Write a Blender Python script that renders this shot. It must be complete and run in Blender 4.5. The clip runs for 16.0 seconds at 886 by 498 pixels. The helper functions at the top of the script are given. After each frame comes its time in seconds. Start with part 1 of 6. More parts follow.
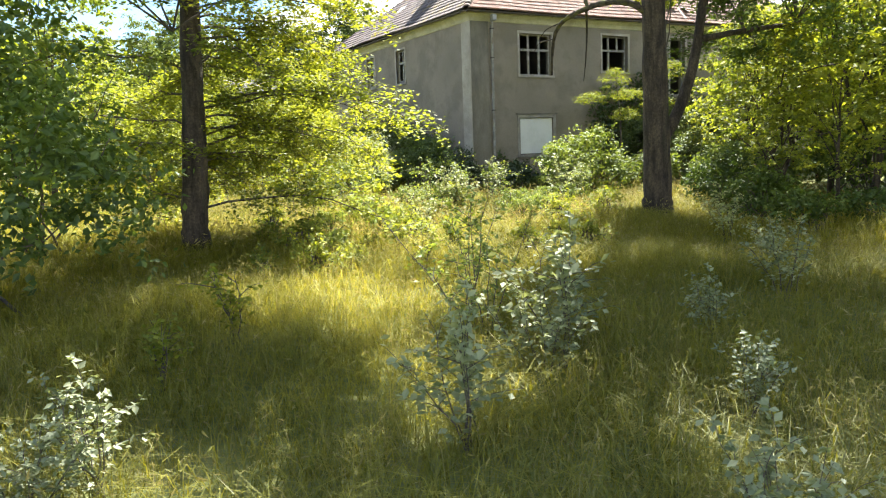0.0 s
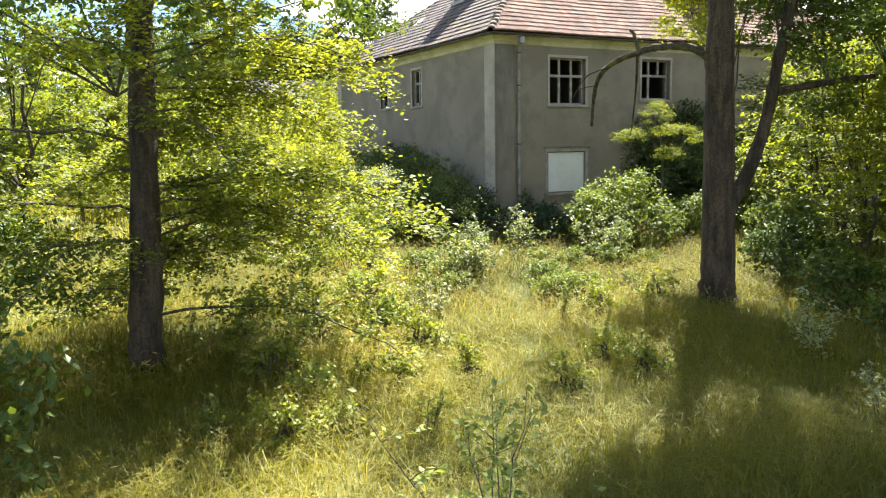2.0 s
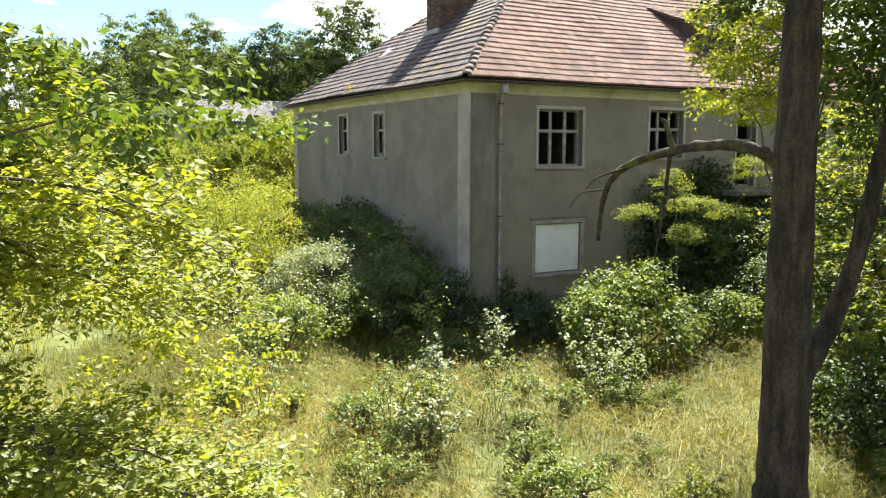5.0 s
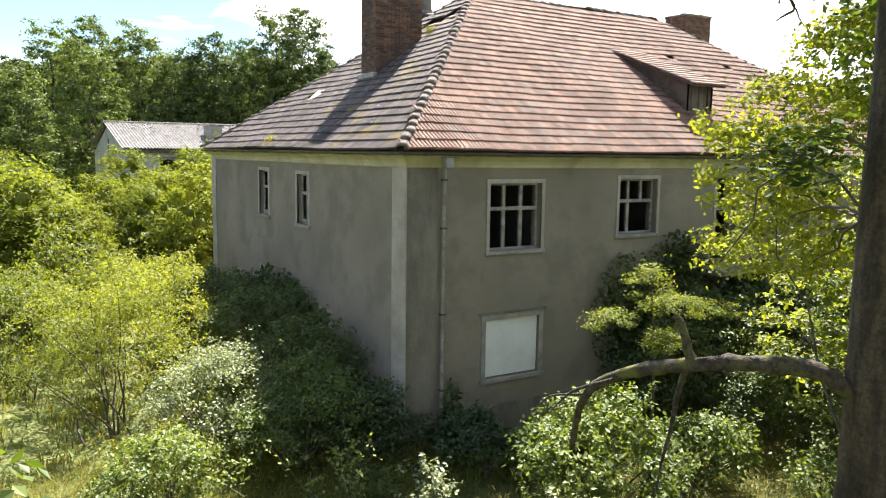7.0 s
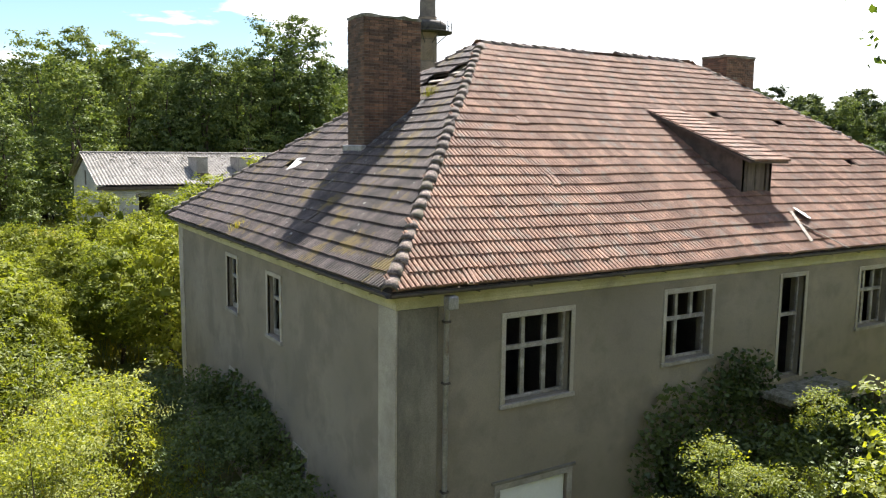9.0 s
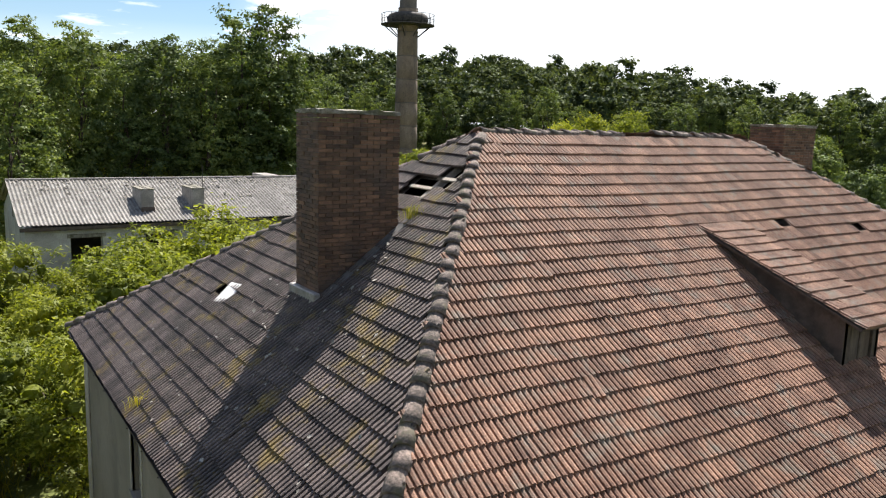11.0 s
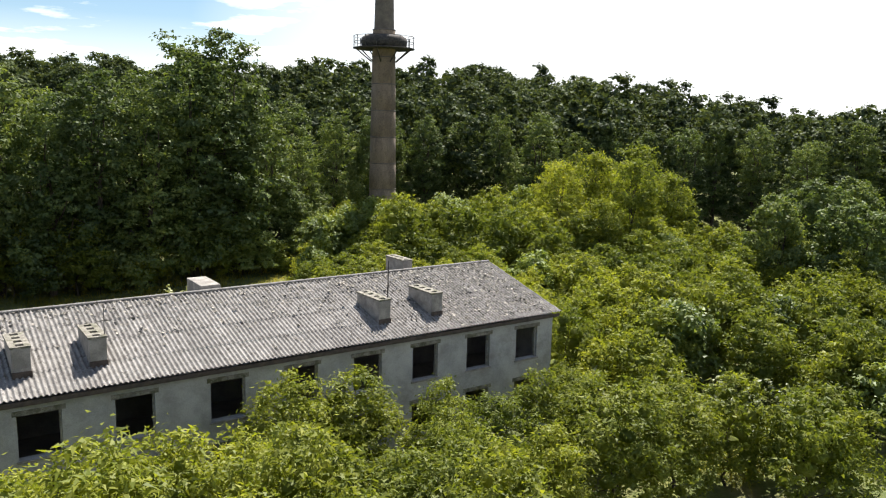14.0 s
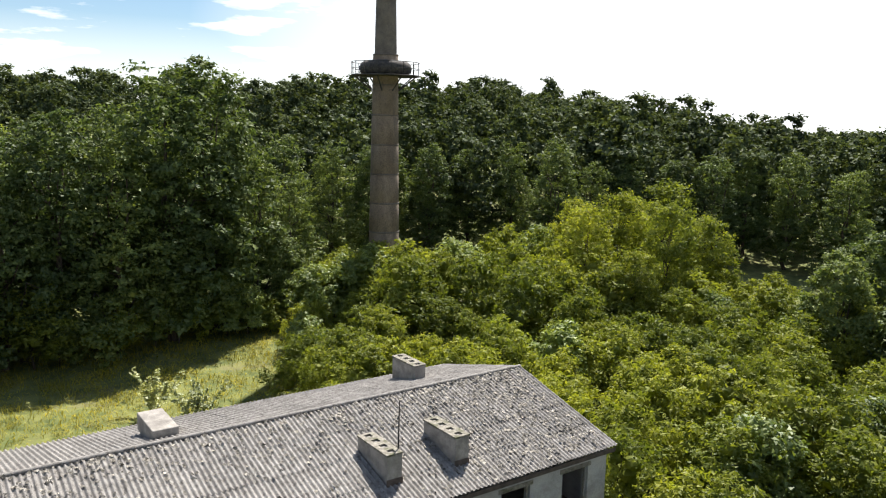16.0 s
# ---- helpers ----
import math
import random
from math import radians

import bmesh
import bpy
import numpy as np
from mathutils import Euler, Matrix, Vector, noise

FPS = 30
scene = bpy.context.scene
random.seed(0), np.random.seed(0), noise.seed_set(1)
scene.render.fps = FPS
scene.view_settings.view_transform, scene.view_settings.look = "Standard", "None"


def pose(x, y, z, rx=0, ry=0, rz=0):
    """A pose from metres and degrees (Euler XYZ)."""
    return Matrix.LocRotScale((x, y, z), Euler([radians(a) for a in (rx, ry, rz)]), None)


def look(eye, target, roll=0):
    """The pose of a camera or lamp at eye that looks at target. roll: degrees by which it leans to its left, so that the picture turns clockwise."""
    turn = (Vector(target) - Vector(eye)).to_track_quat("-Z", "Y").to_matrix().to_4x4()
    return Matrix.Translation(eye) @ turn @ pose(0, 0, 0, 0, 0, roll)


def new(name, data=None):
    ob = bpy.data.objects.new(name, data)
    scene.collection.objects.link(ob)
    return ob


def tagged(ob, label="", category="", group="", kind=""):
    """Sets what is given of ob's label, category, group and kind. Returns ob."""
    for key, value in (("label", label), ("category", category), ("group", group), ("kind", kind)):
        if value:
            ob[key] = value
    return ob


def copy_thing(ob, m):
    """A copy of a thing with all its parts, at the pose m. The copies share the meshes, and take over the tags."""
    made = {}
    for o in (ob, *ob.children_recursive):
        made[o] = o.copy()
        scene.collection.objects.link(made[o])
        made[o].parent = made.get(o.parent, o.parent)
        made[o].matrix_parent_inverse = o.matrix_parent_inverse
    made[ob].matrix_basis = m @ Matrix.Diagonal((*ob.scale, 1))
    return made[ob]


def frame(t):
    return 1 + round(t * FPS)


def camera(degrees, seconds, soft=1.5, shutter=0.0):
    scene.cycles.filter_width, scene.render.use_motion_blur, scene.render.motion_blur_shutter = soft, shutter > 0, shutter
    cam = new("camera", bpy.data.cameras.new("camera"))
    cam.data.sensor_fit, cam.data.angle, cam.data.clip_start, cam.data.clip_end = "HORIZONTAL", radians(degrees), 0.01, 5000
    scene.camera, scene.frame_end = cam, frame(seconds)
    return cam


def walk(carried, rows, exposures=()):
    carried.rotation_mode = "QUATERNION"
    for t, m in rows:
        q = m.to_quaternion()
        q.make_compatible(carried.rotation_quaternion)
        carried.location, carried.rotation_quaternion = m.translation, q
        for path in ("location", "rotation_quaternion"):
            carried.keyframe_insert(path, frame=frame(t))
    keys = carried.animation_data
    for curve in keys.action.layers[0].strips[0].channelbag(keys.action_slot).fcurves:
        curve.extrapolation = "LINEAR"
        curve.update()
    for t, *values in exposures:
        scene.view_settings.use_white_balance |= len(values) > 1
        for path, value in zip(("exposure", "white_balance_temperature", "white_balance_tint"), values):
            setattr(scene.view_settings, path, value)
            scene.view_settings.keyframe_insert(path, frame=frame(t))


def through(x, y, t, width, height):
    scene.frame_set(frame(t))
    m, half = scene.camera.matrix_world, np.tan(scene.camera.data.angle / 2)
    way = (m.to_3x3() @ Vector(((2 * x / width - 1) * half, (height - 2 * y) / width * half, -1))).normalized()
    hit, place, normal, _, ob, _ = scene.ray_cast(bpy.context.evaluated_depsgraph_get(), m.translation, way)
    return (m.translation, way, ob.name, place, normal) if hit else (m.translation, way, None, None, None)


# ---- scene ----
cam = camera(59.1, 16.0, soft=1.15)
PATH = [
    (0, (0.209, 0.342, 2.793), (1.162, 2.083, 2.552), -2.0),
    (0.5, (0.771, 0.931, 3.18), (1.605, 2.732, 2.934), -1.4),
    (1, (1.166, 1.747, 3.623), (2.031, 3.533, 3.372), -1.2),
    (1.5, (1.481, 2.616, 4.034), (2.397, 4.374, 3.774), -1.0),
    (2, (1.927, 3.324, 4.443), (2.84, 5.084, 4.178), -0.9),
    (2.5, (2.395, 4.036, 4.928), (3.304, 5.797, 4.656), -0.8),
    (3, (2.875, 4.775, 5.317), (3.807, 6.523, 5.039), -0.5),
    (3.5, (3.635, 5.603, 5.533), (4.584, 7.343, 5.265), -0.5),
    (4, (4.268, 6.335, 5.745), (5.209, 8.082, 5.491), 0.0),
    (6.5, (6.688, 10.528, 7.551), (7.673, 12.251, 7.308), 0.7),
    (7, (7.521, 11.347, 8.125), (8.573, 13.03, 7.881), 0.8),
    (7.5, (8.145, 12.259, 8.602), (9.241, 13.914, 8.362), 0.7),
    (8, (8.671, 13.168, 9.266), (9.72, 14.852, 9.013), 0.8),
    (8.2, (8.892, 13.558, 9.465), (9.927, 15.253, 9.225), 0.7),
    (10.3, (11.819, 18.201, 12.591), (12.896, 19.859, 12.285), 1.4),
    (10.5, (12.13, 18.804, 12.871), (13.214, 20.456, 12.562), 1.6),
    (11, (12.971, 20.512, 13.591), (14.056, 22.162, 13.277), 1.7),
    (11.5, (13.777, 22.243, 14.372), (14.869, 23.887, 14.051), 2.1),
    (12, (14.78, 24.134, 15.134), (15.924, 25.743, 14.811), 2.1),
    (12.5, (15.759, 25.949, 15.988), (16.92, 27.544, 15.66), 1.6),
    (13, (16.988, 27.975, 16.847), (18.136, 29.579, 16.516), 1.4),
    (13.5, (18.047, 29.9, 17.646), (19.186, 31.511, 17.315), 1.3),
    (14, (19.221, 32.073, 18.531), (20.358, 33.685, 18.201), 1.4),
    (14.5, (20.445, 34.322, 19.47), (21.589, 35.929, 19.14), 1.6),
    (15, (21.659, 36.593, 20.248), (22.784, 38.213, 19.919), 1.4),
    (15.5, (22.837, 38.736, 21.092), (23.957, 40.359, 20.764), 1.5),
    (16, (23.98, 40.987, 21.958), (25.122, 42.596, 21.629), 1.3),
]
walk(cam, [(t, look(eye, target, roll)) for t, eye, target, roll in PATH],
     exposures=[(0, 2.58), (2, 2.38), (4, 2.2), (7, 2.22), (8.2, 2.12), (10.3, 1.5), (12, 1.32), (13.5, 1.35), (16, 1.28)])

# ---- world, sun, exposure ----
SUN = Vector((0.43, 0.37, 0.83)).normalized()
world = bpy.data.worlds.new("sky")
scene.world = world
world.use_nodes = True
wn, wl = world.node_tree.nodes, world.node_tree.links
wn.clear()
sky = wn.new("ShaderNodeTexSky")
sky.sky_type, sky.sun_disc = "NISHITA", False
sky.sun_elevation = math.asin(SUN.z)
sky.sun_rotation = math.atan2(SUN.x, SUN.y)
sky.dust_density, sky.air_density, sky.ozone_density = 0.3, 1.0, 3.0
wco = wn.new("ShaderNodeTexCoord")
wsep = wn.new("ShaderNodeSeparateXYZ")
wl.new(wco.outputs["Generated"], wsep.inputs[0])
# clouds lie in a flat layer: the direction is divided by its height
wadd = wn.new("ShaderNodeMath"); wadd.operation = "ADD"; wadd.inputs[1].default_value = 0.10
wl.new(wsep.outputs["Z"], wadd.inputs[0])
wabs = wn.new("ShaderNodeMath"); wabs.operation = "MAXIMUM"; wabs.inputs[1].default_value = 0.03
wl.new(wadd.outputs[0], wabs.inputs[0])
wdiv = wn.new("ShaderNodeVectorMath"); wdiv.operation = "DIVIDE"
wcomb = wn.new("ShaderNodeCombineXYZ")
for k in range(3):
    wl.new(wabs.outputs[0], wcomb.inputs[k])
wl.new(wco.outputs["Generated"], wdiv.inputs[0])
wl.new(wcomb.outputs[0], wdiv.inputs[1])
wnoise = wn.new("ShaderNodeTexNoise")
wnoise.inputs["Scale"].default_value, wnoise.inputs["Detail"].default_value, wnoise.inputs["Roughness"].default_value = 0.9, 7, 0.55
wl.new(wdiv.outputs[0], wnoise.inputs["Vector"])
wramp = wn.new("ShaderNodeValToRGB")
wramp.color_ramp.elements[0].position, wramp.color_ramp.elements[1].position = 0.52, 0.60
wl.new(wnoise.outputs["Fac"], wramp.inputs[0])
# haze: the sky whitens towards the horizon
whz = wn.new("ShaderNodeMapRange")
whz.inputs["From Min"].default_value, whz.inputs["From Max"].default_value = 0.0, 0.11
whz.inputs["To Min"].default_value, whz.inputs["To Max"].default_value = 0.9, 0.16
wl.new(wsep.outputs["Z"], whz.inputs["Value"])
wmax = wn.new("ShaderNodeMath"); wmax.operation = "MAXIMUM"
# the cloud layer thins out overhead
wtop = wn.new("ShaderNodeMapRange")
wtop.inputs["From Min"].default_value, wtop.inputs["From Max"].default_value = 0.25, 0.50
wtop.inputs["To Min"].default_value, wtop.inputs["To Max"].default_value = 1.0, 0.85
wl.new(wsep.outputs["Z"], wtop.inputs["Value"])
wcl = wn.new("ShaderNodeMath"); wcl.operation = "MULTIPLY"
wl.new(wramp.outputs[0], wcl.inputs[0])
wl.new(wtop.outputs[0], wcl.inputs[1])
wl.new(wcl.outputs[0], wmax.inputs[0])
wl.new(whz.outputs[0], wmax.inputs[1])
# bright haze round the sun's side of the sky
wglow = wn.new("ShaderNodeVectorMath"); wglow.operation = "DOT_PRODUCT"
wglow.inputs[1].default_value = (0.76, 0.65, 0.0)
wl.new(wco.outputs["Generated"], wglow.inputs[0])
wgr = wn.new("ShaderNodeMapRange")
wgr.inputs["From Min"].default_value, wgr.inputs["From Max"].default_value = 0.82, 0.96
wgr.inputs["To Min"].default_value, wgr.inputs["To Max"].default_value = 0.0, 0.95
wl.new(wglow.outputs["Value"], wgr.inputs["Value"])
wmax2 = wn.new("ShaderNodeMath"); wmax2.operation = "MAXIMUM"
wl.new(wmax.outputs[0], wmax2.inputs[0])
wl.new(wgr.outputs[0], wmax2.inputs[1])
wmix = wn.new("ShaderNodeMix"); wmix.data_type = "RGBA"
wl.new(wmax2.outputs[0], wmix.inputs["Factor"])
wsat = wn.new("ShaderNodeHueSaturation")
wsat.inputs["Saturation"].default_value = 1.4
wl.new(sky.outputs[0], wsat.inputs["Color"])
wl.new(wsat.outputs[0], wmix.inputs["A"])
wmix.inputs["B"].default_value = (12.2, 12.4, 12.7, 1)
wbg = wn.new("ShaderNodeBackground")
wbg.inputs["Strength"].default_value = 0.045
wl.new(wmix.outputs["Result"], wbg.inputs[0])
wout = wn.new("ShaderNodeOutputWorld")
wl.new(wbg.outputs[0], wout.inputs[0])

sun = new("sun", bpy.data.lights.new("sun", "SUN"))
sun.data.energy, sun.data.angle, sun.data.color = 5.0, radians(0.53), (1.0, 0.938, 0.868)
sun.matrix_world = look((60, 50, 90), Vector((60, 50, 90)) - SUN)

# ---- materials ----


def nodes_of(name):
    m = bpy.data.materials.new(name)
    m.use_nodes = True
    n, l = m.node_tree.nodes, m.node_tree.links
    n.clear()
    return m, n, l


def rgb(n, l, fac, c1, c2, lo=0.35, hi=0.65):
    r = n.new("ShaderNodeValToRGB")
    r.color_ramp.elements[0].position, r.color_ramp.elements[1].position = lo, hi
    r.color_ramp.elements[0].color, r.color_ramp.elements[1].color = (*c1, 1), (*c2, 1)
    l.new(fac, r.inputs[0])
    return r.outputs[0]


def noise_of(n, l, scale, detail=4, rough=0.6, stretch=None, coord="Object"):
    co = n.new("ShaderNodeTexCoord")
    if coord == "World":
        geo = n.new("ShaderNodeNewGeometry")
        vec = geo.outputs["Position"]
    else:
        vec = co.outputs[coord]
    if stretch:
        mp = n.new("ShaderNodeMapping")
        mp.inputs["Scale"].default_value = stretch
        l.new(vec, mp.inputs["Vector"])
        vec = mp.outputs[0]
    t = n.new("ShaderNodeTexNoise")
    t.inputs["Scale"].default_value, t.inputs["Detail"].default_value, t.inputs["Roughness"].default_value = scale, detail, rough
    l.new(vec, t.inputs["Vector"])
    return t.outputs["Fac"]


def mixed(n, l, fac, a, b, kind="MIX"):
    m = n.new("ShaderNodeMix")
    m.data_type, m.blend_type = "RGBA", kind
    if isinstance(fac, float):
        m.inputs["Factor"].default_value = fac
    else:
        l.new(fac, m.inputs["Factor"])
    for s, v in (("A", a), ("B", b)):
        if isinstance(v, tuple):
            m.inputs[s].default_value = (*v, 1)
        else:
            l.new(v, m.inputs[s])
    return m.outputs["Result"]


def picked(n, l):
    """A random number for each piece, be it an object or an island of a joined mesh."""
    oi, ge = n.new("ShaderNodeObjectInfo"), n.new("ShaderNodeNewGeometry")
    a = n.new("ShaderNodeMath"); a.operation = "ADD"
    l.new(oi.outputs["Random"], a.inputs[0]); l.new(ge.outputs["Random Per Island"], a.inputs[1])
    f = n.new("ShaderNodeMath"); f.operation = "FRACT"
    l.new(a.outputs[0], f.inputs[0])
    return f.outputs[0]


def surf(name, c1, c2, scale=3.0, rough=0.85, bump=0.2, fine=40.0, stain=None, stain_scale=0.5, stain_lo=0.5, stain_hi=0.7,
         metal=0.0, stretch=None, piece=None, coord="World", grit=0.5):
    """A solid surface: two tones at one scale, grain at a second, and stains of their own shape."""
    m, n, l = nodes_of(name)
    col = rgb(n, l, noise_of(n, l, scale, 5, 0.65, stretch, coord), c1, c2, 0.39, 0.61)
    if piece:
        col = mixed(n, l, 1.0, col, rgb(n, l, picked(n, l), piece[0], piece[1], 0.0, 1.0), "MULTIPLY")
    grain = noise_of(n, l, fine, 4, 0.7, None, coord)
    col = mixed(n, l, grit, col, rgb(n, l, grain, (0.55, 0.55, 0.55), (1.25, 1.25, 1.25), 0.36, 0.64), "MULTIPLY")
    if stain:
        col = mixed(n, l, rgb(n, l, noise_of(n, l, stain_scale, 8, 0.7, stretch, coord), (0, 0, 0), (1, 1, 1), stain_lo, stain_hi), col, stain)
    b = n.new("ShaderNodeBsdfPrincipled")
    l.new(col, b.inputs["Base Color"])
    b.inputs["Roughness"].default_value, b.inputs["Metallic"].default_value = rough, metal
    bp = n.new("ShaderNodeBump")
    bp.inputs["Strength"].default_value, bp.inputs["Distance"].default_value = bump, 0.02
    l.new(grain, bp.inputs["Height"]); l.new(bp.outputs[0], b.inputs["Normal"])
    o = n.new("ShaderNodeOutputMaterial")
    l.new(b.outputs[0], o.inputs[0])
    return m


def leaf_mat(name, dark, light, through=0.45, gloss=0.05, tint=(1.25, 1.2, 0.55)):
    """Leaves: light is thrown back and let through, each leaf its own tone."""
    m, n, l = nodes_of(name)
    col = rgb(n, l, picked(n, l), dark, light, 0.0, 1.0)
    big = noise_of(n, l, 0.35, 2, 0.5, None, "World")
    col = mixed(n, l, 0.6, col, rgb(n, l, big, (0.62, 0.66, 0.6), (1.3, 1.25, 1.1), 0.35, 0.65), "MULTIPLY")
    wide = noise_of(n, l, 0.07, 3, 0.6, None, "World")
    col = mixed(n, l, 0.7, col, rgb(n, l, wide, (0.6, 0.64, 0.62), (1.35, 1.28, 1.05), 0.38, 0.62), "MULTIPLY")
    oi = n.new("ShaderNodeObjectInfo")
    col = mixed(n, l, 0.7, col, rgb(n, l, oi.outputs["Random"], (0.65, 0.70, 0.72), (1.35, 1.25, 1.05), 0.0, 1.0), "MULTIPLY")
    d, t, g = n.new("ShaderNodeBsdfDiffuse"), n.new("ShaderNodeBsdfTranslucent"), n.new("ShaderNodeBsdfGlossy")
    l.new(col, d.inputs[0])
    l.new(mixed(n, l, 1.0, col, tint, "MULTIPLY"), t.inputs[0])
    g.inputs["Roughness"].default_value = 0.55
    g.inputs["Color"].default_value = (0.9, 0.95, 0.9, 1)
    m1, m2 = n.new("ShaderNodeMixShader"), n.new("ShaderNodeMixShader")
    m1.inputs[0].default_value, m2.inputs[0].default_value = through, gloss
    l.new(d.outputs[0], m1.inputs[1]); l.new(t.outputs[0], m1.inputs[2])
    l.new(m1.outputs[0], m2.inputs[1]); l.new(g.outputs[0], m2.inputs[2])
    o = n.new("ShaderNodeOutputMaterial")
    l.new(m2.outputs[0], o.inputs[0])
    return m


PLASTER = surf("plaster", (0.198, 0.168, 0.132), (0.278, 0.237, 0.189), 0.9, 0.95, 0.35, 60, (0.155, 0.136, 0.098), 0.45, 0.50, 0.70)
TRIM = surf("pale plaster", (0.31, 0.272, 0.225), (0.42, 0.378, 0.318), 1.2, 0.92, 0.3, 50, (0.26, 0.235, 0.185), 0.8, 0.55, 0.75)
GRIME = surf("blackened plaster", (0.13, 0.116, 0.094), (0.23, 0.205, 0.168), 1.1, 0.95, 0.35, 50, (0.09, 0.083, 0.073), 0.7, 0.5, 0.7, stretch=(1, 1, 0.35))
CORNICE = surf("cornice plaster", (0.40, 0.36, 0.22), (0.52, 0.47, 0.31), 1.5, 0.9, 0.3, 50, (0.25, 0.22, 0.16), 0.9, 0.55, 0.75)
TILE = surf("clay tile", (0.145, 0.075, 0.049), (0.252, 0.143, 0.096), 1.3, 0.82, 0.5, 26, (0.165, 0.136, 0.108), 2.4, 0.52, 0.68, grit=0.85,
            piece=((0.70, 0.66, 0.64), (1.22, 1.22, 1.20)))
# side-slope tile: real lichen, on a base darkened for the backlit slope
TILE_GREY = surf("lichened backlit tile", (0.052, 0.040, 0.038), (0.134, 0.105, 0.096), 1.2, 0.7, 0.5, 26, (0.17, 0.122, 0.040), 1.1, 0.545, 0.65, grit=0.9,
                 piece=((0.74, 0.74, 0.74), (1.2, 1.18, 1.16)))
CAP = surf("mossy cap tile", (0.09, 0.074, 0.064), (0.235, 0.185, 0.16), 7.0, 0.9, 0.8, 26, (0.11, 0.10, 0.066), 3.2, 0.50, 0.62, grit=0.9,
           piece=((0.7, 0.7, 0.7), (1.3, 1.26, 1.24)))
BRICK = surf("sooty brick", (0.080, 0.046, 0.032), (0.150, 0.084, 0.054), 2.5, 0.9, 0.5, 60, (0.075, 0.055, 0.047), 0.9, 0.5, 0.7,
             piece=((0.5, 0.5, 0.5), (1.45, 1.4, 1.3)))
MORTAR = surf("old mortar", (0.10, 0.085, 0.07), (0.17, 0.145, 0.115), 4, 0.95, 0.4, 60)
RENDERED = surf("dirty render", (0.20, 0.185, 0.165), (0.31, 0.29, 0.26), 1.5, 0.95, 0.4, 40, (0.13, 0.12, 0.105), 1.4, 0.5, 0.7)
CONCRETE = surf("weathered concrete", (0.15, 0.138, 0.112), (0.265, 0.245, 0.205), 5, 0.95, 0.8, 26, (0.085, 0.085, 0.05), 3.0, 0.49, 0.60, grit=0.9)
FRAME_W = surf("peeling window paint", (0.19, 0.172, 0.152), (0.35, 0.328, 0.30), 6, 0.7, 0.3, 60, (0.30, 0.25, 0.20), 4, 0.55, 0.75)
SILL = surf("stone sill", (0.22, 0.20, 0.18), (0.33, 0.30, 0.27), 3, 0.9, 0.3, 50)
BOARD = surf("white board", (0.60, 0.60, 0.58), (0.70, 0.70, 0.69), 1.2, 0.6, 0.03, 20, grit=0.06)
ZINC = surf("dull zinc", (0.22, 0.21, 0.20), (0.36, 0.34, 0.33), 3, 0.55, 0.15, 40, (0.18, 0.12, 0.09), 2, 0.55, 0.7, metal=0.5)
GUTTER = surf("rusted gutter", (0.07, 0.06, 0.055), (0.13, 0.105, 0.09), 3, 0.7, 0.2, 40, metal=0.3)
LEAD = surf("dark lead sheet", (0.060, 0.058, 0.058), (0.115, 0.110, 0.108), 4, 0.7, 0.3, 40, (0.16, 0.13, 0.10), 5, 0.58, 0.68)
TIMBER = surf("grey timber", (0.26, 0.22, 0.18), (0.42, 0.38, 0.33), 3, 0.9, 0.4, 60, stretch=(1, 6, 1))
DARKWOOD = surf("dark cladding", (0.05, 0.038, 0.03), (0.10, 0.075, 0.06), 3, 0.9, 0.4, 50)
SHUTTER = surf("weathered shutter", (0.075, 0.055, 0.043), (0.135, 0.105, 0.082), 4, 0.85, 0.3, 40, stretch=(1, 1, 0.2))
# colour darkened so that rooms look unlit through the openings
INSIDE = surf("darkened room plaster", (0.10, 0.09, 0.08), (0.16, 0.14, 0.12), 1.0, 0.95, 0.1, 20)
SHEET = surf("asbestos sheet", (0.175, 0.164, 0.150), (0.262, 0.250, 0.233), 2.6, 0.9, 0.4, 30, (0.085, 0.077, 0.068), 5.0, 0.52, 0.62, grit=0.8,
             piece=((0.86, 0.86, 0.86), (1.12, 1.12, 1.12)))
WHITEWASH = surf("whitewashed brick", (0.30, 0.295, 0.28), (0.42, 0.41, 0.39), 0.8, 0.95, 0.4, 35, (0.22, 0.205, 0.185), 0.9, 0.55, 0.75)
STACK = surf("stack concrete", (0.150, 0.112, 0.080), (0.238, 0.182, 0.132), 0.6, 0.95, 0.4, 9, (0.105, 0.085, 0.066), 0.5, 0.50, 0.68, stretch=(1, 1, 0.4), grit=0.8)
STACK_TOP = surf("sooted stack", (0.10, 0.085, 0.075), (0.16, 0.135, 0.115), 0.8, 0.95, 0.3, 12)
IRON = surf("dark iron", (0.030, 0.029, 0.028), (0.075, 0.066, 0.058), 3, 0.85, 0.3, 12, metal=0.1)
BARK = surf("oak bark", (0.026, 0.019, 0.013), (0.088, 0.065, 0.043), 7, 0.95, 1.0, 22, (0.042, 0.046, 0.022), 1.3, 0.58, 0.72, grit=0.9, stretch=(1, 1, 0.25))
DEADWOOD = surf("dead limb bark", (0.028, 0.021, 0.016), (0.090, 0.070, 0.053), 9, 0.95, 1.0, 30, (0.115, 0.115, 0.024), 2.2, 0.53, 0.62, grit=0.9)
TWIG = surf("twig bark", (0.06, 0.05, 0.038), (0.12, 0.10, 0.075), 8, 0.9, 0.4, 30)
GROUND = surf("meadow ground", (0.070, 0.092, 0.020), (0.160, 0.170, 0.044), 0.6, 1.0, 0.8, 9, (0.14, 0.125, 0.055), 0.22, 0.54, 0.70)
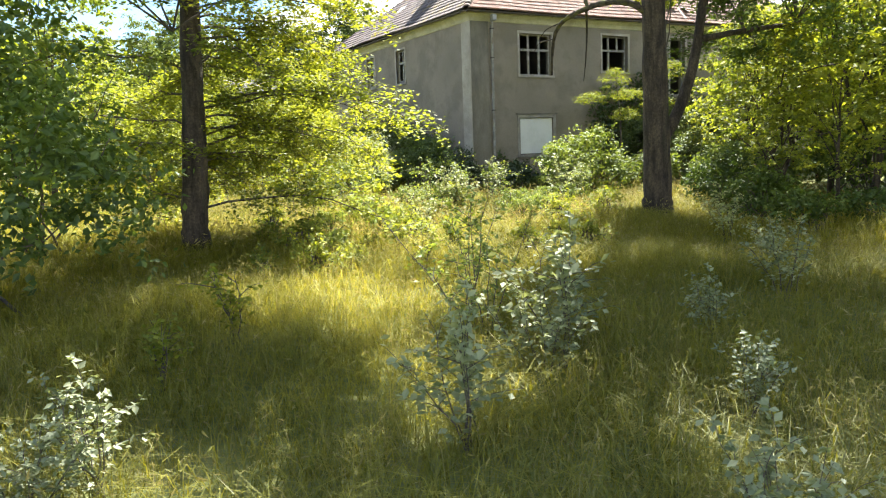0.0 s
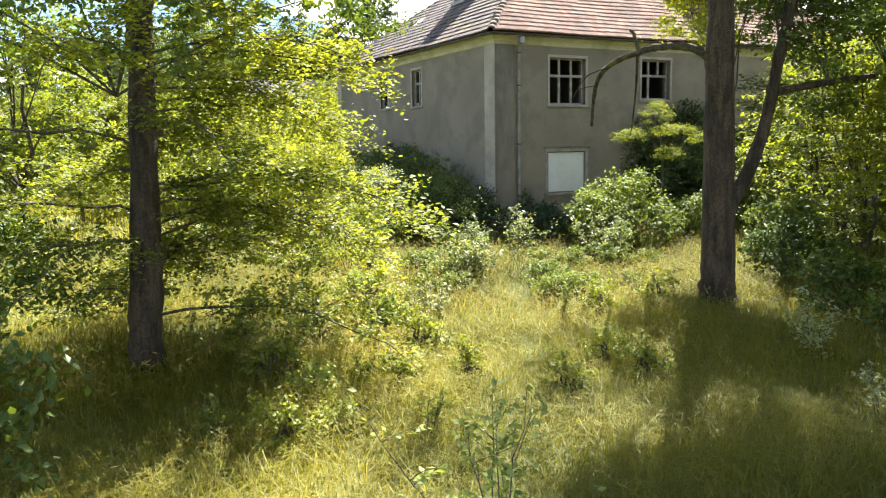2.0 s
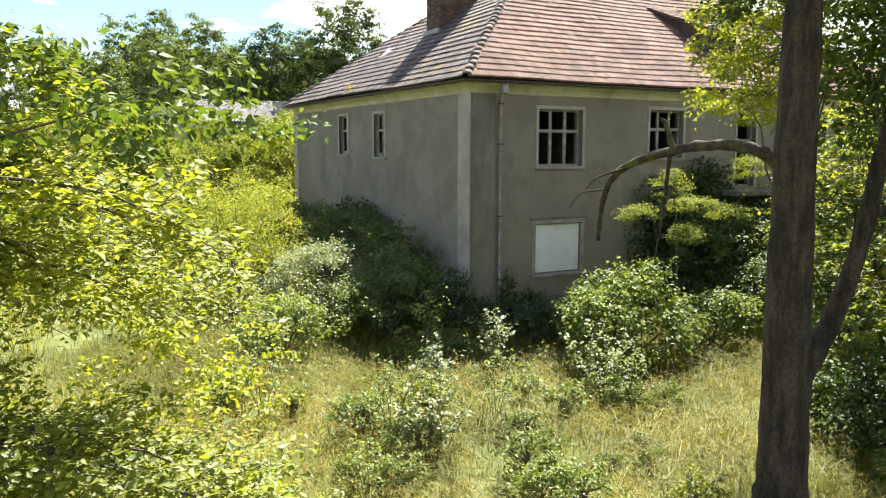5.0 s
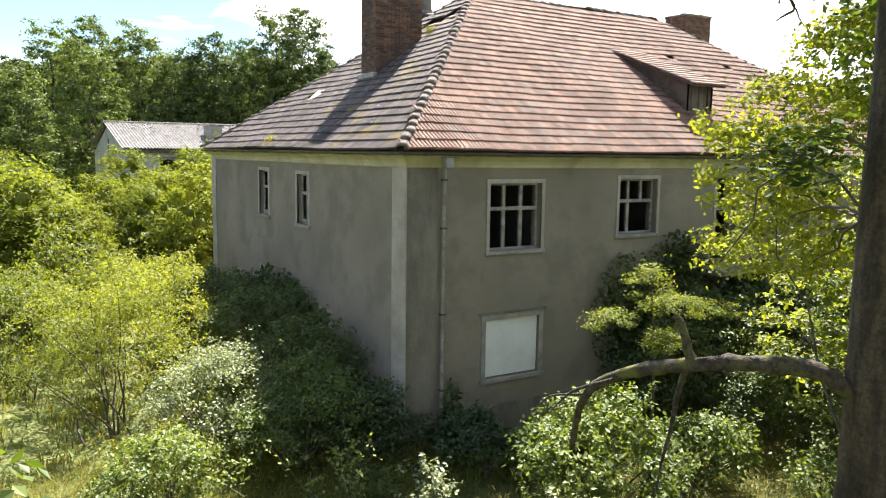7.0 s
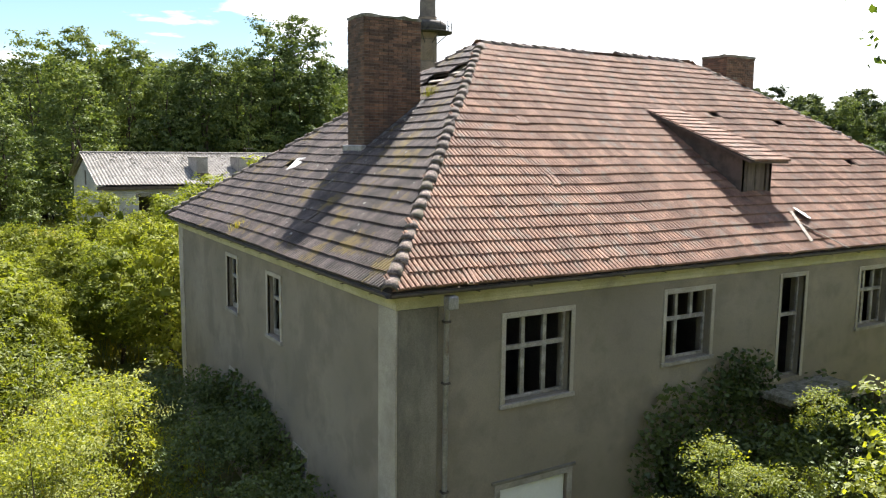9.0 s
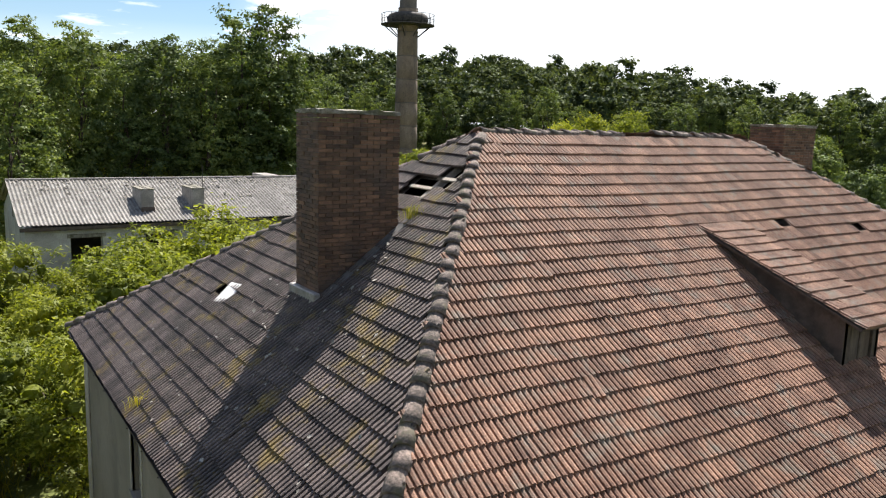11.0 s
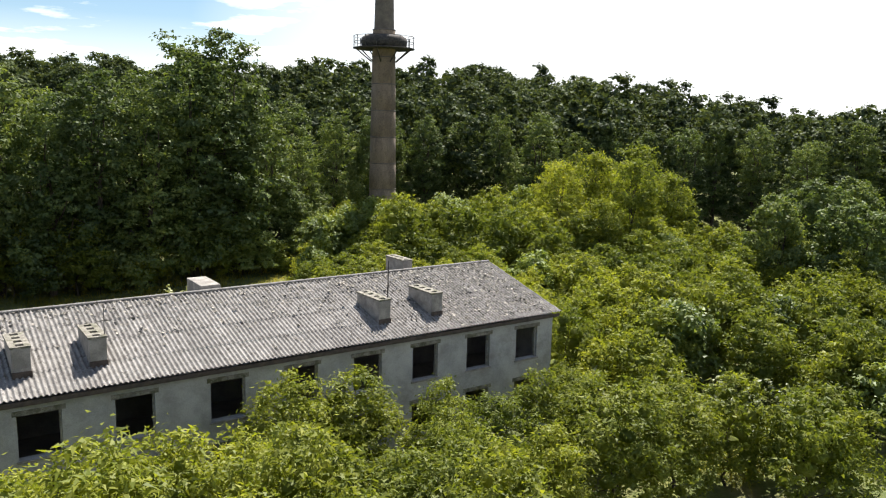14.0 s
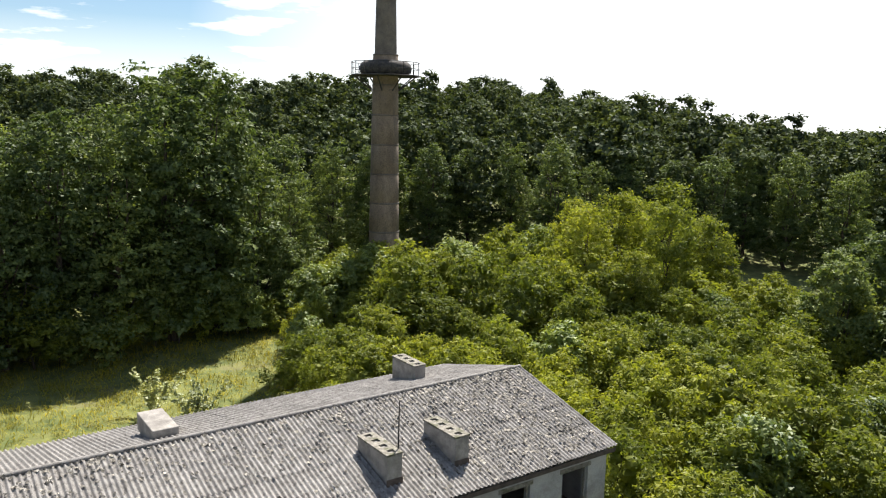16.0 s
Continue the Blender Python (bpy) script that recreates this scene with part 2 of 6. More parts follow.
# oak foliage, also the darkened copy for hornbeams and shrubs in shade
L_OAK_SHADE = leaf_mat("oak and shaded leaves", (0.050, 0.092, 0.018), (0.120, 0.172, 0.034), 0.45, 0.03)
L_FOREST = leaf_mat("forest leaves", (0.060, 0.096, 0.034), (0.145, 0.182, 0.060), 0.38, 0.02, (1.15, 1.18, 0.6))
L_FAR = leaf_mat("distant forest leaves", (0.044, 0.066, 0.033), (0.092, 0.117, 0.052), 0.30, 0.015)
L_LOCUST = leaf_mat("locust leaves", (0.120, 0.157, 0.025), (0.242, 0.266, 0.045), 0.48, 0.015, (1.18, 1.2, 0.55))
# lighter copy of the hornbeam leaf, to brighten the shaded understorey
L_BRIGHT = leaf_mat("brightened hornbeam leaves", (0.140, 0.188, 0.028), (0.310, 0.345, 0.052), 0.66, 0.03, (1.25, 1.2, 0.5))
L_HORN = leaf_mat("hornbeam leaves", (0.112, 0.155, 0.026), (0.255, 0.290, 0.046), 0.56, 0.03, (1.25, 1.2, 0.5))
L_SILVER = leaf_mat("silvery leaves", (0.18, 0.22, 0.115), (0.35, 0.375, 0.215), 0.40, 0.05, (1.1, 1.1, 0.65))
L_ELDER = leaf_mat("elder leaves", (0.105, 0.160, 0.044), (0.235, 0.290, 0.075), 0.46, 0.035)
L_IVY = leaf_mat("creeper leaves", (0.050, 0.080, 0.030), (0.115, 0.155, 0.055), 0.32, 0.04)
GRASS = leaf_mat("meadow grass blades", (0.128, 0.147, 0.017), (0.312, 0.300, 0.046), 0.52, 0.025, (1.22, 1.1, 0.55))
STRAW = leaf_mat("dry grass stems", (0.26, 0.23, 0.085), (0.43, 0.38, 0.18), 0.45, 0.01, (1.1, 1.05, 0.8))

# ---- builders ----


def link(name, me, mat, parent=None, label="", kind=""):
    ob = new(name, me)
    if mat and not me.materials:
        me.materials.append(mat)
    if parent:
        ob.parent = parent
    return tagged(ob, label=label, kind=kind)


def part(name, bm, mat, parent=None, label="", kind="", smooth=False):
    bmesh.ops.recalc_face_normals(bm, faces=bm.faces)
    me = bpy.data.meshes.new(name)
    bm.to_mesh(me)
    bm.free()
    if smooth:
        me.polygons.foreach_set("use_smooth", [True] * len(me.polygons))
    return link(name, me, mat, parent, label, kind)


def mesh_np(name, v, q, smooth=False):
    """A mesh out of arrays: v (n, 3) places, q (m, 4) or (m, 3) corners."""
    v, q = np.asarray(v, np.float32), np.asarray(q, np.int32)
    me = bpy.data.meshes.new(name)
    k = q.shape[1]
    me.vertices.add(len(v)); me.loops.add(q.size); me.polygons.add(len(q))
    me.vertices.foreach_set("co", v.ravel())
    me.loops.foreach_set("vertex_index", q.ravel())
    me.polygons.foreach_set("loop_start", np.arange(0, q.size, k, dtype=np.int32))
    me.polygons.foreach_set("use_smooth", np.full(len(q), smooth, bool))
    me.update(calc_edges=True)
    return me


def box(bm, x0, x1, y0, y1, z0, z1, m=None, bevel=0.0):
    r = bmesh.ops.create_cube(bm, size=1, matrix=Matrix.LocRotScale(((x0 + x1) / 2, (y0 + y1) / 2, (z0 + z1) / 2), None, (x1 - x0, y1 - y0, z1 - z0)))
    vs = r["verts"]
    if bevel:
        es = {e for v in vs for e in v.link_edges}
        b = bmesh.ops.bevel(bm, geom=list(es), offset=bevel, segments=1, affect="EDGES")
        vs = list({v for f in b["faces"] for v in f.verts} | {v for v in vs if v.is_valid})
    if m is not None:
        bmesh.ops.transform(bm, matrix=m, verts=[v for v in vs if v.is_valid])


def boxed(name, x0, x1, y0, y1, z0, z1, mat, parent=None, label="", bevel=0.01, m=None, kind=""):
    bm = bmesh.new()
    box(bm, x0, x1, y0, y1, z0, z1, m, bevel)
    return part(name, bm, mat, parent, label, kind)


def tube_arrays(path, radii, sides=8, wob=0.0, seed=0):
    """Places and corners of a tapering limb along a path."""
    rng = np.random.default_rng(seed)
    p = np.asarray(path, float)
    t = np.gradient(p, axis=0)
    t /= np.linalg.norm(t, axis=1)[:, None]
    ref = np.array((0.0, 0.0, 1.0)) if abs(t[0][2]) < 0.9 else np.array((1.0, 0.0, 0.0))
    a = np.cross(t, ref); a /= np.linalg.norm(a, axis=1)[:, None]
    b = np.cross(t, a)
    th = np.linspace(0, 2 * np.pi, sides, endpoint=False)
    rad = np.asarray(radii, float)[:, None] * (1 + wob * rng.normal(size=(len(p), sides)))
    v = p[:, None] + rad[..., None] * (np.cos(th)[None, :, None] * a[:, None] + np.sin(th)[None, :, None] * b[:, None])
    n, s = len(p), sides
    i, j = np.meshgrid(np.arange(n - 1), np.arange(s), indexing="ij")
    q = np.stack([i * s + j, i * s + (j + 1) % s, (i + 1) * s + (j + 1) % s, (i + 1) * s + j], -1).reshape(-1, 4)
    return v.reshape(-1, 3), q


def joined(pieces):
    vs, qs, k = [], [], 0
    for v, q in pieces:
        vs.append(v); qs.append(q + k); k += len(v)
    return np.concatenate(vs), np.concatenate(qs)


def bent(a, b, n=6, sag=0.0, wander=0.0, seed=0):
    """Points of a limb from a to b, with a bow and small wanderings."""
    rng = np.random.default_rng(seed)
    a, b = np.asarray(a, float), np.asarray(b, float)
    s = np.linspace(0, 1, n)[:, None]
    p = a + (b - a) * s
    p[:, 2] += sag * np.sin(np.pi * s[:, 0])
    p[1:-1] += rng.normal(scale=wander, size=(n - 2, 3))
    return p


def unit(v):
    return v / np.maximum(np.linalg.norm(v, axis=-1, keepdims=True), 1e-9)


def leaves(centres, size, rng, slim=0.55, flat=0.6, vary=0.35, plain=False, normals=None, along=None):
    """Leaf blades with a folded midrib, two corners' folds each, at the places given; far ones are plain three-cornered blades."""
    n = len(centres)
    if normals is None:
        normals = rng.normal(size=(n, 3))
        normals[:, 2] = np.abs(normals[:, 2]) + flat * 2
    nz = unit(normals)
    d = rng.normal(size=(n, 3)) if along is None else along + 0.35 * rng.normal(size=(n, 3))
    d = unit(d - nz * (d * nz).sum(1)[:, None])
    w = np.cross(nz, d)
    L = size * (1 + vary * rng.uniform(-1, 1, n))[:, None]
    W = L * slim * 0.5
    if plain:
        v = np.stack([centres - d * L * 0.35 + w * W, centres - d * L * 0.45 - w * W, centres + d * L * 0.55], 1).reshape(-1, 3)
        return v, np.arange(n * 3).reshape(-1, 3)
    base, tip = centres - d * L * 0.5, centres + d * L * 0.5
    mid = centres - d * L * 0.08 - nz * L * 0.10
    v = np.stack([base, mid + w * W + nz * L * 0.16, tip, mid - w * W + nz * L * 0.16], 1).reshape(-1, 3)
    o = (np.arange(n) * 4)[:, None]
    return v, np.concatenate([o + np.array((0, 2, 1)), o + np.array((0, 3, 2))])


def tufted(lobes, n, radius, per, size, rng, squash=0.7, slim=0.6, up=0.5, messy=0.5, low=-0.4, plain=True, near=0.8, far=1.1, hollow=0.3, frond=False):
    """Leaves in rounded tufts over the outside of the lobes (cx, cy, cz, rx, ry, rz) of a crown; each leaf lies on
    its tuft and faces outwards and up. frond: long leaves that spray from the middle of their tuft."""
    b = np.asarray(lobes, float)
    area = b[:, 3] * b[:, 4] + b[:, 3] * b[:, 5] + b[:, 4] * b[:, 5]
    k = rng.choice(len(b), n * 2, p=area / area.sum())
    d = unit(rng.normal(size=(n * 2, 3)))
    d[:, 2] = np.where(d[:, 2] < low, -d[:, 2], d[:, 2])
    c = b[k, :3] + d * b[k, 3:] * rng.uniform(near, far, n * 2)[:, None]
    inside = (((c[:, None] - b[None, :, :3]) / b[None, :, 3:]) ** 2).sum(2) < 0.45
    keep = np.nonzero(~inside.any(1))[0][:n]
    c, d = c[keep], d[keep]
    n = len(keep)
    r = radius * rng.uniform(0.55, 1.3, n)
    e = unit(rng.normal(size=(n, per, 3)))
    e[..., 2] = np.where((e[..., 2] < -0.2) & (rng.random((n, per)) < 0.6), -e[..., 2], e[..., 2])
    flat = np.array((1.0, 1.0, squash))
    e *= 1 + 0.25 * rng.normal(size=(n, per, 1))
    p = c[:, None] + e * flat * (r[:, None, None] * rng.uniform(hollow, 1.1, (n, per, 1)))
    nz = 0.6 * e + 0.35 * d[:, None] + messy * rng.normal(size=(n, per, 3))
    nz[..., 2] += up
    along = None
    if frond:
        along = e * np.array((1.0, 1.0, 0.35)) - np.array((0, 0, 0.15))
        along = along.reshape(-1, 3)
    return leaves(p.reshape(-1, 3), size, rng, slim, 0, 0.35, plain, nz.reshape(-1, 3), along), c


_ico = bmesh.new()
bmesh.ops.create_icosphere(_ico, subdivisions=2, radius=1.0)
ICO_V = np.array([v.co[:] for v in _ico.verts])
ICO_Q = np.array([[v.index for v in f.verts] for f in _ico.faces])
_ico.free()


def inner(lobes, k, rng):
    """An added opaque core in each lobe, lumpy, blocking light under the leaf tufts."""
    out = []
    for c in lobes:
        r = k * (1 + 0.13 * rng.normal(size=(len(ICO_V), 1)))
        out.append((np.array(c[:3]) + ICO_V * r * np.array(c[3:]), ICO_Q))
    return joined(out)


def crown_blobs(rng, h, r, base, n=9, lean=(0, 0)):
    """Lobes of a crown from the height base to h, within the radius r."""
    out = []
    for i in range(n):
        f = (i + 0.5) / n
        z = base + (h - base) * (0.12 + 0.80 * f)
        wide = r * (0.62 + 0.5 * math.sin(math.pi * min(1, 0.18 + f * 0.85))) * 0.62 * (9 / n) ** 0.45
        a = i * 2.4 + rng.uniform(-0.4, 0.4)
        off = r * 0.62 * (1 - f * 0.65) * rng.uniform(0.5, 1.2)
        s = rng.uniform(0.75, 1.1)
        out.append((math.cos(a) * off + lean[0] * f, math.sin(a) * off + lean[1] * f, z, wide * s, wide * s, (h - base) * 0.20 * s * (9 / n) ** 0.4 + 0.15))
    return out


def tree(name, seed, h, r, base, trunk_r, leafmat, tufts, per, spread, size, label, category, slim=0.55, bark=None, lobes=9, limbs=7, group="", plain=True,
         squash=0.7, up=0.5, frond=False, dense=0.0, low=-0.4, messy=0.5):
    """A tree or shrub standing at the origin: trunk with limbs, and a crown of leaf tufts over its lobes."""
    rng = np.random.default_rng(seed)
    top = new(name)
    blobs = crown_blobs(rng, h, r, base, lobes)
    leafage, tuft = tufted(blobs, tufts, spread, per, size, rng, squash, slim, up, messy, low, plain, frond=frond)
    pcs = [tube_arrays(bent((0, 0, -0.3), (rng.normal() * 0.05 * h, rng.normal() * 0.05 * h, h * 0.82), 7, 0, 0.02 * h, seed), trunk_r * np.linspace(1.15, 0.18, 7), 8, 0.06, seed)]
    for i in range(limbs):
        c = tuft[rng.integers(len(tuft))]
        z0 = max(base * 0.75, min(h * 0.75, c[2] * rng.uniform(0.45, 0.8)))
        k = trunk_r * 0.42 * (1 - 0.6 * z0 / h)
        pcs.append(tube_arrays(bent((0, 0, z0), c, 5, 0.04 * h, 0.02 * h, seed + i), k * np.linspace(1, 0.2, 5), 5, 0.05, i))
    link("trunk", mesh_np("trunk", *joined(pcs), smooth=True), bark or BARK, top)
    if dense:
        leafage = joined([leafage, inner(blobs, dense, rng)])
    link("crown", mesh_np("crown", *leafage), leafmat, top)
    return tagged(top, label, category, group)


def ground_z(x, y):
    """Height of the land: a meadow that rises slowly, then wooded hills."""
    x, y = np.asarray(x, float), np.asarray(y, float)
    z = 0.5 + 0.026 * np.clip(y, -20, 60) + 0.05 * np.sin(x * 0.7 + y * 0.31) + 0.04 * np.sin(y * 0.9 - x * 0.43)
    d, l = (x - 24) * 0.57 + (y - 41) * 0.82, (x - 24) * 0.82 - (y - 41) * 0.57
    s = np.clip((d - 72) / 95, 0, 1); s = s * s * (3 - 2 * s)
    f = np.clip((l + 5) / 95, 0, 1); f = f * f * (3 - 2 * f)
    return z + 12.0 * s * (1 - 0.9 * f)


def gz(x, y):
    return float(ground_z(x, y))


# ---- ground ----
ax = np.concatenate([np.array([-1500, -700, -300, -160, -100, -60]), np.arange(-40, 81, 1.0), np.arange(84, 180, 4.0), np.array([200, 260, 400, 800, 2000])])
ay = np.concatenate([np.array([-1500, -600, -250, -120, -60]), np.arange(-30, 81, 1.0), np.arange(84, 220, 4.0), np.array([240, 300, 450, 900, 2200])])
gx, gy = np.meshgrid(ax, ay, indexing="ij")
gv = np.stack([gx, gy, ground_z(gx, gy)], -1).reshape(-1, 3)
gi, gj = np.meshgrid(np.arange(len(ax) - 1), np.arange(len(ay) - 1), indexing="ij")
gq = np.stack([gi * len(ay) + gj, (gi + 1) * len(ay) + gj, (gi + 1) * len(ay) + gj + 1, gi * len(ay) + gj + 1], -1).reshape(-1, 4)
tagged(link("ground", mesh_np("ground", gv, gq, True), GROUND), "overgrown meadow ground with dry and green patches", "ground", kind="structure")

# ---- the house ----
HX0, HX1, HY0, HY1 = 16.0, 38.2, 26.47, 41.75          # outer faces of the walls
EX0, EX1, EY0, EY1, EZ = 15.73, 38.5, 26.2, 42.0, 8.16   # eaves
RX0, RX1, RY, RZ = 22.7, 31.3, 34.0, 13.43              # ridge
BASE = 0.9
house = tagged(new("house"), "derelict grey plastered two-storey villa with hipped tile roof", "house")


def wall_panel(name, axis, pos, depth, u0, u1, z0, z1, holes, mat, parent, label=""):
    """A wall with openings through it. axis 'x': runs along x at y = pos; depth is the thickness, inwards."""
    us = sorted({u0, u1, *[h[0] for h in holes], *[h[1] for h in holes]})
    zs = sorted({z0, z1, *[h[2] for h in holes], *[h[3] for h in holes]})

    def solid(i, k):
        if not (0 <= i < len(us) - 1 and 0 <= k < len(zs) - 1):
            return False
        u, z = (us[i] + us[i + 1]) / 2, (zs[k] + zs[k + 1]) / 2
        return not any(h[0] < u < h[1] and h[2] < z < h[3] for h in holes)

    bm = bmesh.new()

    def at(u, w, z):
        return bm.verts.new((u, w, z) if axis == "x" else (w, u, z))

    for i in range(len(us) - 1):
        for k in range(len(zs) - 1):
            if not solid(i, k):
                continue
            a, b, c, d = us[i], us[i + 1], zs[k], zs[k + 1]
            for w in (pos, pos + depth):
                bm.faces.new([at(a, w, c), at(b, w, c), at(b, w, d), at(a, w, d)])
            for di, dk, e in ((-1, 0, ((a, c), (a, d))), (1, 0, ((b, c), (b, d))), (0, -1, ((a, c), (b, c))), (0, 1, ((a, d), (b, d)))):
                if not solid(i + di, k + dk):
                    (p, r), (s, t) = e
                    bm.faces.new([at(p, pos, r), at(s, pos, t), at(s, pos + depth, t), at(p, pos + depth, r)])
    bmesh.ops.remove_doubles(bm, verts=bm.verts, dist=0.001)
    return part(name, bm, mat, parent, label)


FRONT = [(18.27, 19.83, 5.80, 7.42), (22.47, 23.88, 6.02, 7.50), (26.35, 27.25, 5.05, 7.55), (29.6, 30.9, 6.0, 7.5), (18.22, 19.86, 2.66, 4.12),
         (22.4, 24.0, 2.5, 4.1), (29.5, 31.0, 2.5, 4.1), (33.6, 35.0, 6.0, 7.5)]
SIDE = [(35.42, 36.30, 6.08, 7.50), (32.12, 32.98, 6.02, 7.46), (35.35, 36.2, 2.95, 4.30), (30.6, 31.3, 3.0, 3.75)]
wall_panel("wall", "x", HY0, 0.38, HX0, HX1, BASE, 8.12, FRONT, PLASTER, house, "stained grey-beige plaster front")
wall_panel("wall", "y", HX0, 0.38, HY0 + 0.38, HY1 - 0.38, BASE, 8.12, SIDE, PLASTER, house, "stained grey-beige plaster side")
wall_panel("wall", "x", HY1, -0.38, HX0, HX1, BASE, 8.12, [], PLASTER, house)
wall_panel("wall", "y", HX1, -0.38, HY0 + 0.38, HY1 - 0.38, BASE, 8.12, [], PLASTER, house)
# unseen floors and partitions, coloured dark so the windows look unlit
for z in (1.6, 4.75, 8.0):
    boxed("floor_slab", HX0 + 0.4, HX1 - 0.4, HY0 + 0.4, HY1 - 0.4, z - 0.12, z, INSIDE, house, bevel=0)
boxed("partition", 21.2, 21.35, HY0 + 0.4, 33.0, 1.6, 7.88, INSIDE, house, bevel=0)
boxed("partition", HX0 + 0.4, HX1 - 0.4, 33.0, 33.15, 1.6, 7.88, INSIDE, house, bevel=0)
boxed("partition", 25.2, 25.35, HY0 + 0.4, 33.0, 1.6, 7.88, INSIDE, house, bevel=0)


def cornice(parent):
    """A coved band under the eaves, on all four sides."""
    bm = bmesh.new()
    prof = [(0.0, 7.78), (0.03, 7.80), (0.03, 7.86), (0.06, 7.93), (0.13, 8.0), (0.2, 8.04), (0.2, 8.10), (-0.02, 8.10)]
    rings = []
    for o, z in prof:
        rings.append([bm.verts.new(p) for p in ((HX0 - o, HY0 - o, z), (HX1 + o, HY0 - o, z), (HX1 + o, HY1 + o, z), (HX0 - o, HY1 + o, z))])
    for a, b in zip(rings, rings[1:]):
        for k in range(4):
            bm.faces.new([a[k], a[(k + 1) % 4], b[(k + 1) % 4], b[k]])
    part("cornice", bm, CORNICE, parent, "yellowish coved plaster cornice")


cornice(house)
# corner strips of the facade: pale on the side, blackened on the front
boxed("corner_strip", HX0 - 0.035, HX0 + 0.0, HY0 - 0.035, HY0 + 0.62, BASE, 7.79, TRIM, house, "pale plaster corner strip", 0.008)
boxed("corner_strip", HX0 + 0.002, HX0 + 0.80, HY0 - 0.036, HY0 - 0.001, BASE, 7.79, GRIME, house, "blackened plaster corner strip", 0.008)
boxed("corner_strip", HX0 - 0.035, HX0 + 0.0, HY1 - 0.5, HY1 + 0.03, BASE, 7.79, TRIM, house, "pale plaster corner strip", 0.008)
boxed("plinth", HX0 + 0.8, HX1, HY0 - 0.03, HY0 - 0.001, BASE, 2.0, GRIME, house, "dark plaster plinth", 0.01)


def oriented(axis, pos):
    """Maps window space (u along the wall, w outwards, z up) to the world."""
    return Matrix(((1, 0, 0, 0), (0, -1, 0, pos), (0, 0, 1, 0), (0, 0, 0, 1))) if axis == "x" else Matrix(((0, -1, 0, pos), (1, 0, 0, 0), (0, 0, 1, 0), (0, 0, 0, 1)))


def bar(name, u0, u1, w0, w1, z0, z1, m, mat, parent, label="", bevel=0.006):
    return boxed(name, u0, u1, w0, w1, z0, z1, mat, parent, label, bevel, m)


GLASS, gn, gl = nodes_of("dusty glass")
gb = gn.new("ShaderNodeBsdfPrincipled")
gb.inputs["Base Color"].default_value = (0.8, 0.85, 0.85, 1)
gb.inputs["Transmission Weight"].default_value, gb.inputs["Roughness"].default_value, gb.inputs["IOR"].default_value = 1.0, 0.12, 1.02
gl.new(gb.outputs[0], gn.new("ShaderNodeOutputMaterial").inputs[0])


def window(axis, pos, u0, u1, z0, z1, posts, transom, label, top_bars=True, low=None, recess=0.16, surround=True, sill=True):
    m = oriented(axis, pos)
    w = tagged(new("window"), label)
    w.parent = house
    if surround:
        for a in ((u0 - 0.10, u0, z0 - 0.02, z1 + 0.10), (u1, u1 + 0.10, z0 - 0.02, z1 + 0.10), (u0, u1, z1, z1 + 0.10)):
            bar("surround", a[0], a[1], -0.05, 0.025, a[2], a[3], m, TRIM, w, "pale plaster surround")
    if sill:
        bar("sill", u0 - 0.12, u1 + 0.12, -recess + 0.02, 0.06, z0 - 0.09, z0 - 0.005, m, SILL, w, "grey stone sill")
    f = 0.06
    for a in ((u0, u0 + f, z0, z1), (u1 - f, u1, z0, z1), (u0 + f, u1 - f, z0, z0 + f), (u0 + f, u1 - f, z1 - f, z1)):
        bar("frame", a[0], a[1], -recess - 0.06, -recess, a[2], a[3], m, FRAME_W, w)
    zt = z0 + (z1 - z0) * transom
    if transom:
        bar("transom", u0 + f, u1 - f, -recess - 0.06, -recess + 0.012, zt - 0.045, zt + 0.045, m, FRAME_W, w)
    n = posts + 1
    for i in range(1, n):
        u = u0 + (u1 - u0) * i / n
        if top_bars and transom:
            bar("mullion", u - 0.045, u + 0.045, -recess - 0.06, -recess + 0.008, zt + 0.045, z1 - f, m, FRAME_W, w)
        if low is None or i in low:
            bar("mullion", u - 0.05, u + 0.05, -recess - 0.06, -recess + 0.008, z0 + f, (zt - 0.045) if transom else z1 - f, m, FRAME_W, w)
    return w


window("x", HY0, *FRONT[0], 2, 0.62, "three-light timber window with peeling paint and missing panes")
window("x", HY0, *FRONT[1], 2, 0.60, "timber window missing one lower post and its panes", low=(1,))
window("x", HY0, *FRONT[2], 0, 0.62, "tall balcony door opening with peeling frame", sill=False)
window("x", HY0, *FRONT[3], 2, 0.62, "three-light timber window half hidden by leaves")
window("x", HY0, *FRONT[7], 2, 0.62, "three-light timber window with missing panes")
window("x", HY0, *FRONT[5], 1, 0.62, "ground-floor window behind creeper")
window("x", HY0, *FRONT[6], 1, 0.62, "ground-floor window behind creeper")
for k, lab in ((0, "narrow two-light casement with pale frame"), (1, "narrow casement with pale frame and broken panes"), (2, "ground-floor casement half buried in creeper"), (3, "small casement half buried in creeper")):
    u0, u1, z0, z1 = SIDE[k]
    w = window("y", HX0, u0, u1, z0, z1, 0, 0.62, lab, recess=0.13)
    m = oriented("y", HX0)
    bar("casement", u0 + 0.42, u1 - 0.06, -0.20, -0.12, z0 + 0.06, z0 + 0.13, m, FRAME_W, w)
    bar("casement", u0 + 0.38, u0 + 0.45, -0.20, -0.12, z0 + 0.06, z1 - 0.06, m, FRAME_W, w)
    bar("pane", u0 + 0.45, u1 - 0.06, -0.172, -0.166, z0 + 0.13, z1 - 0.06, m, GLASS, w, "dusty glass", 0)

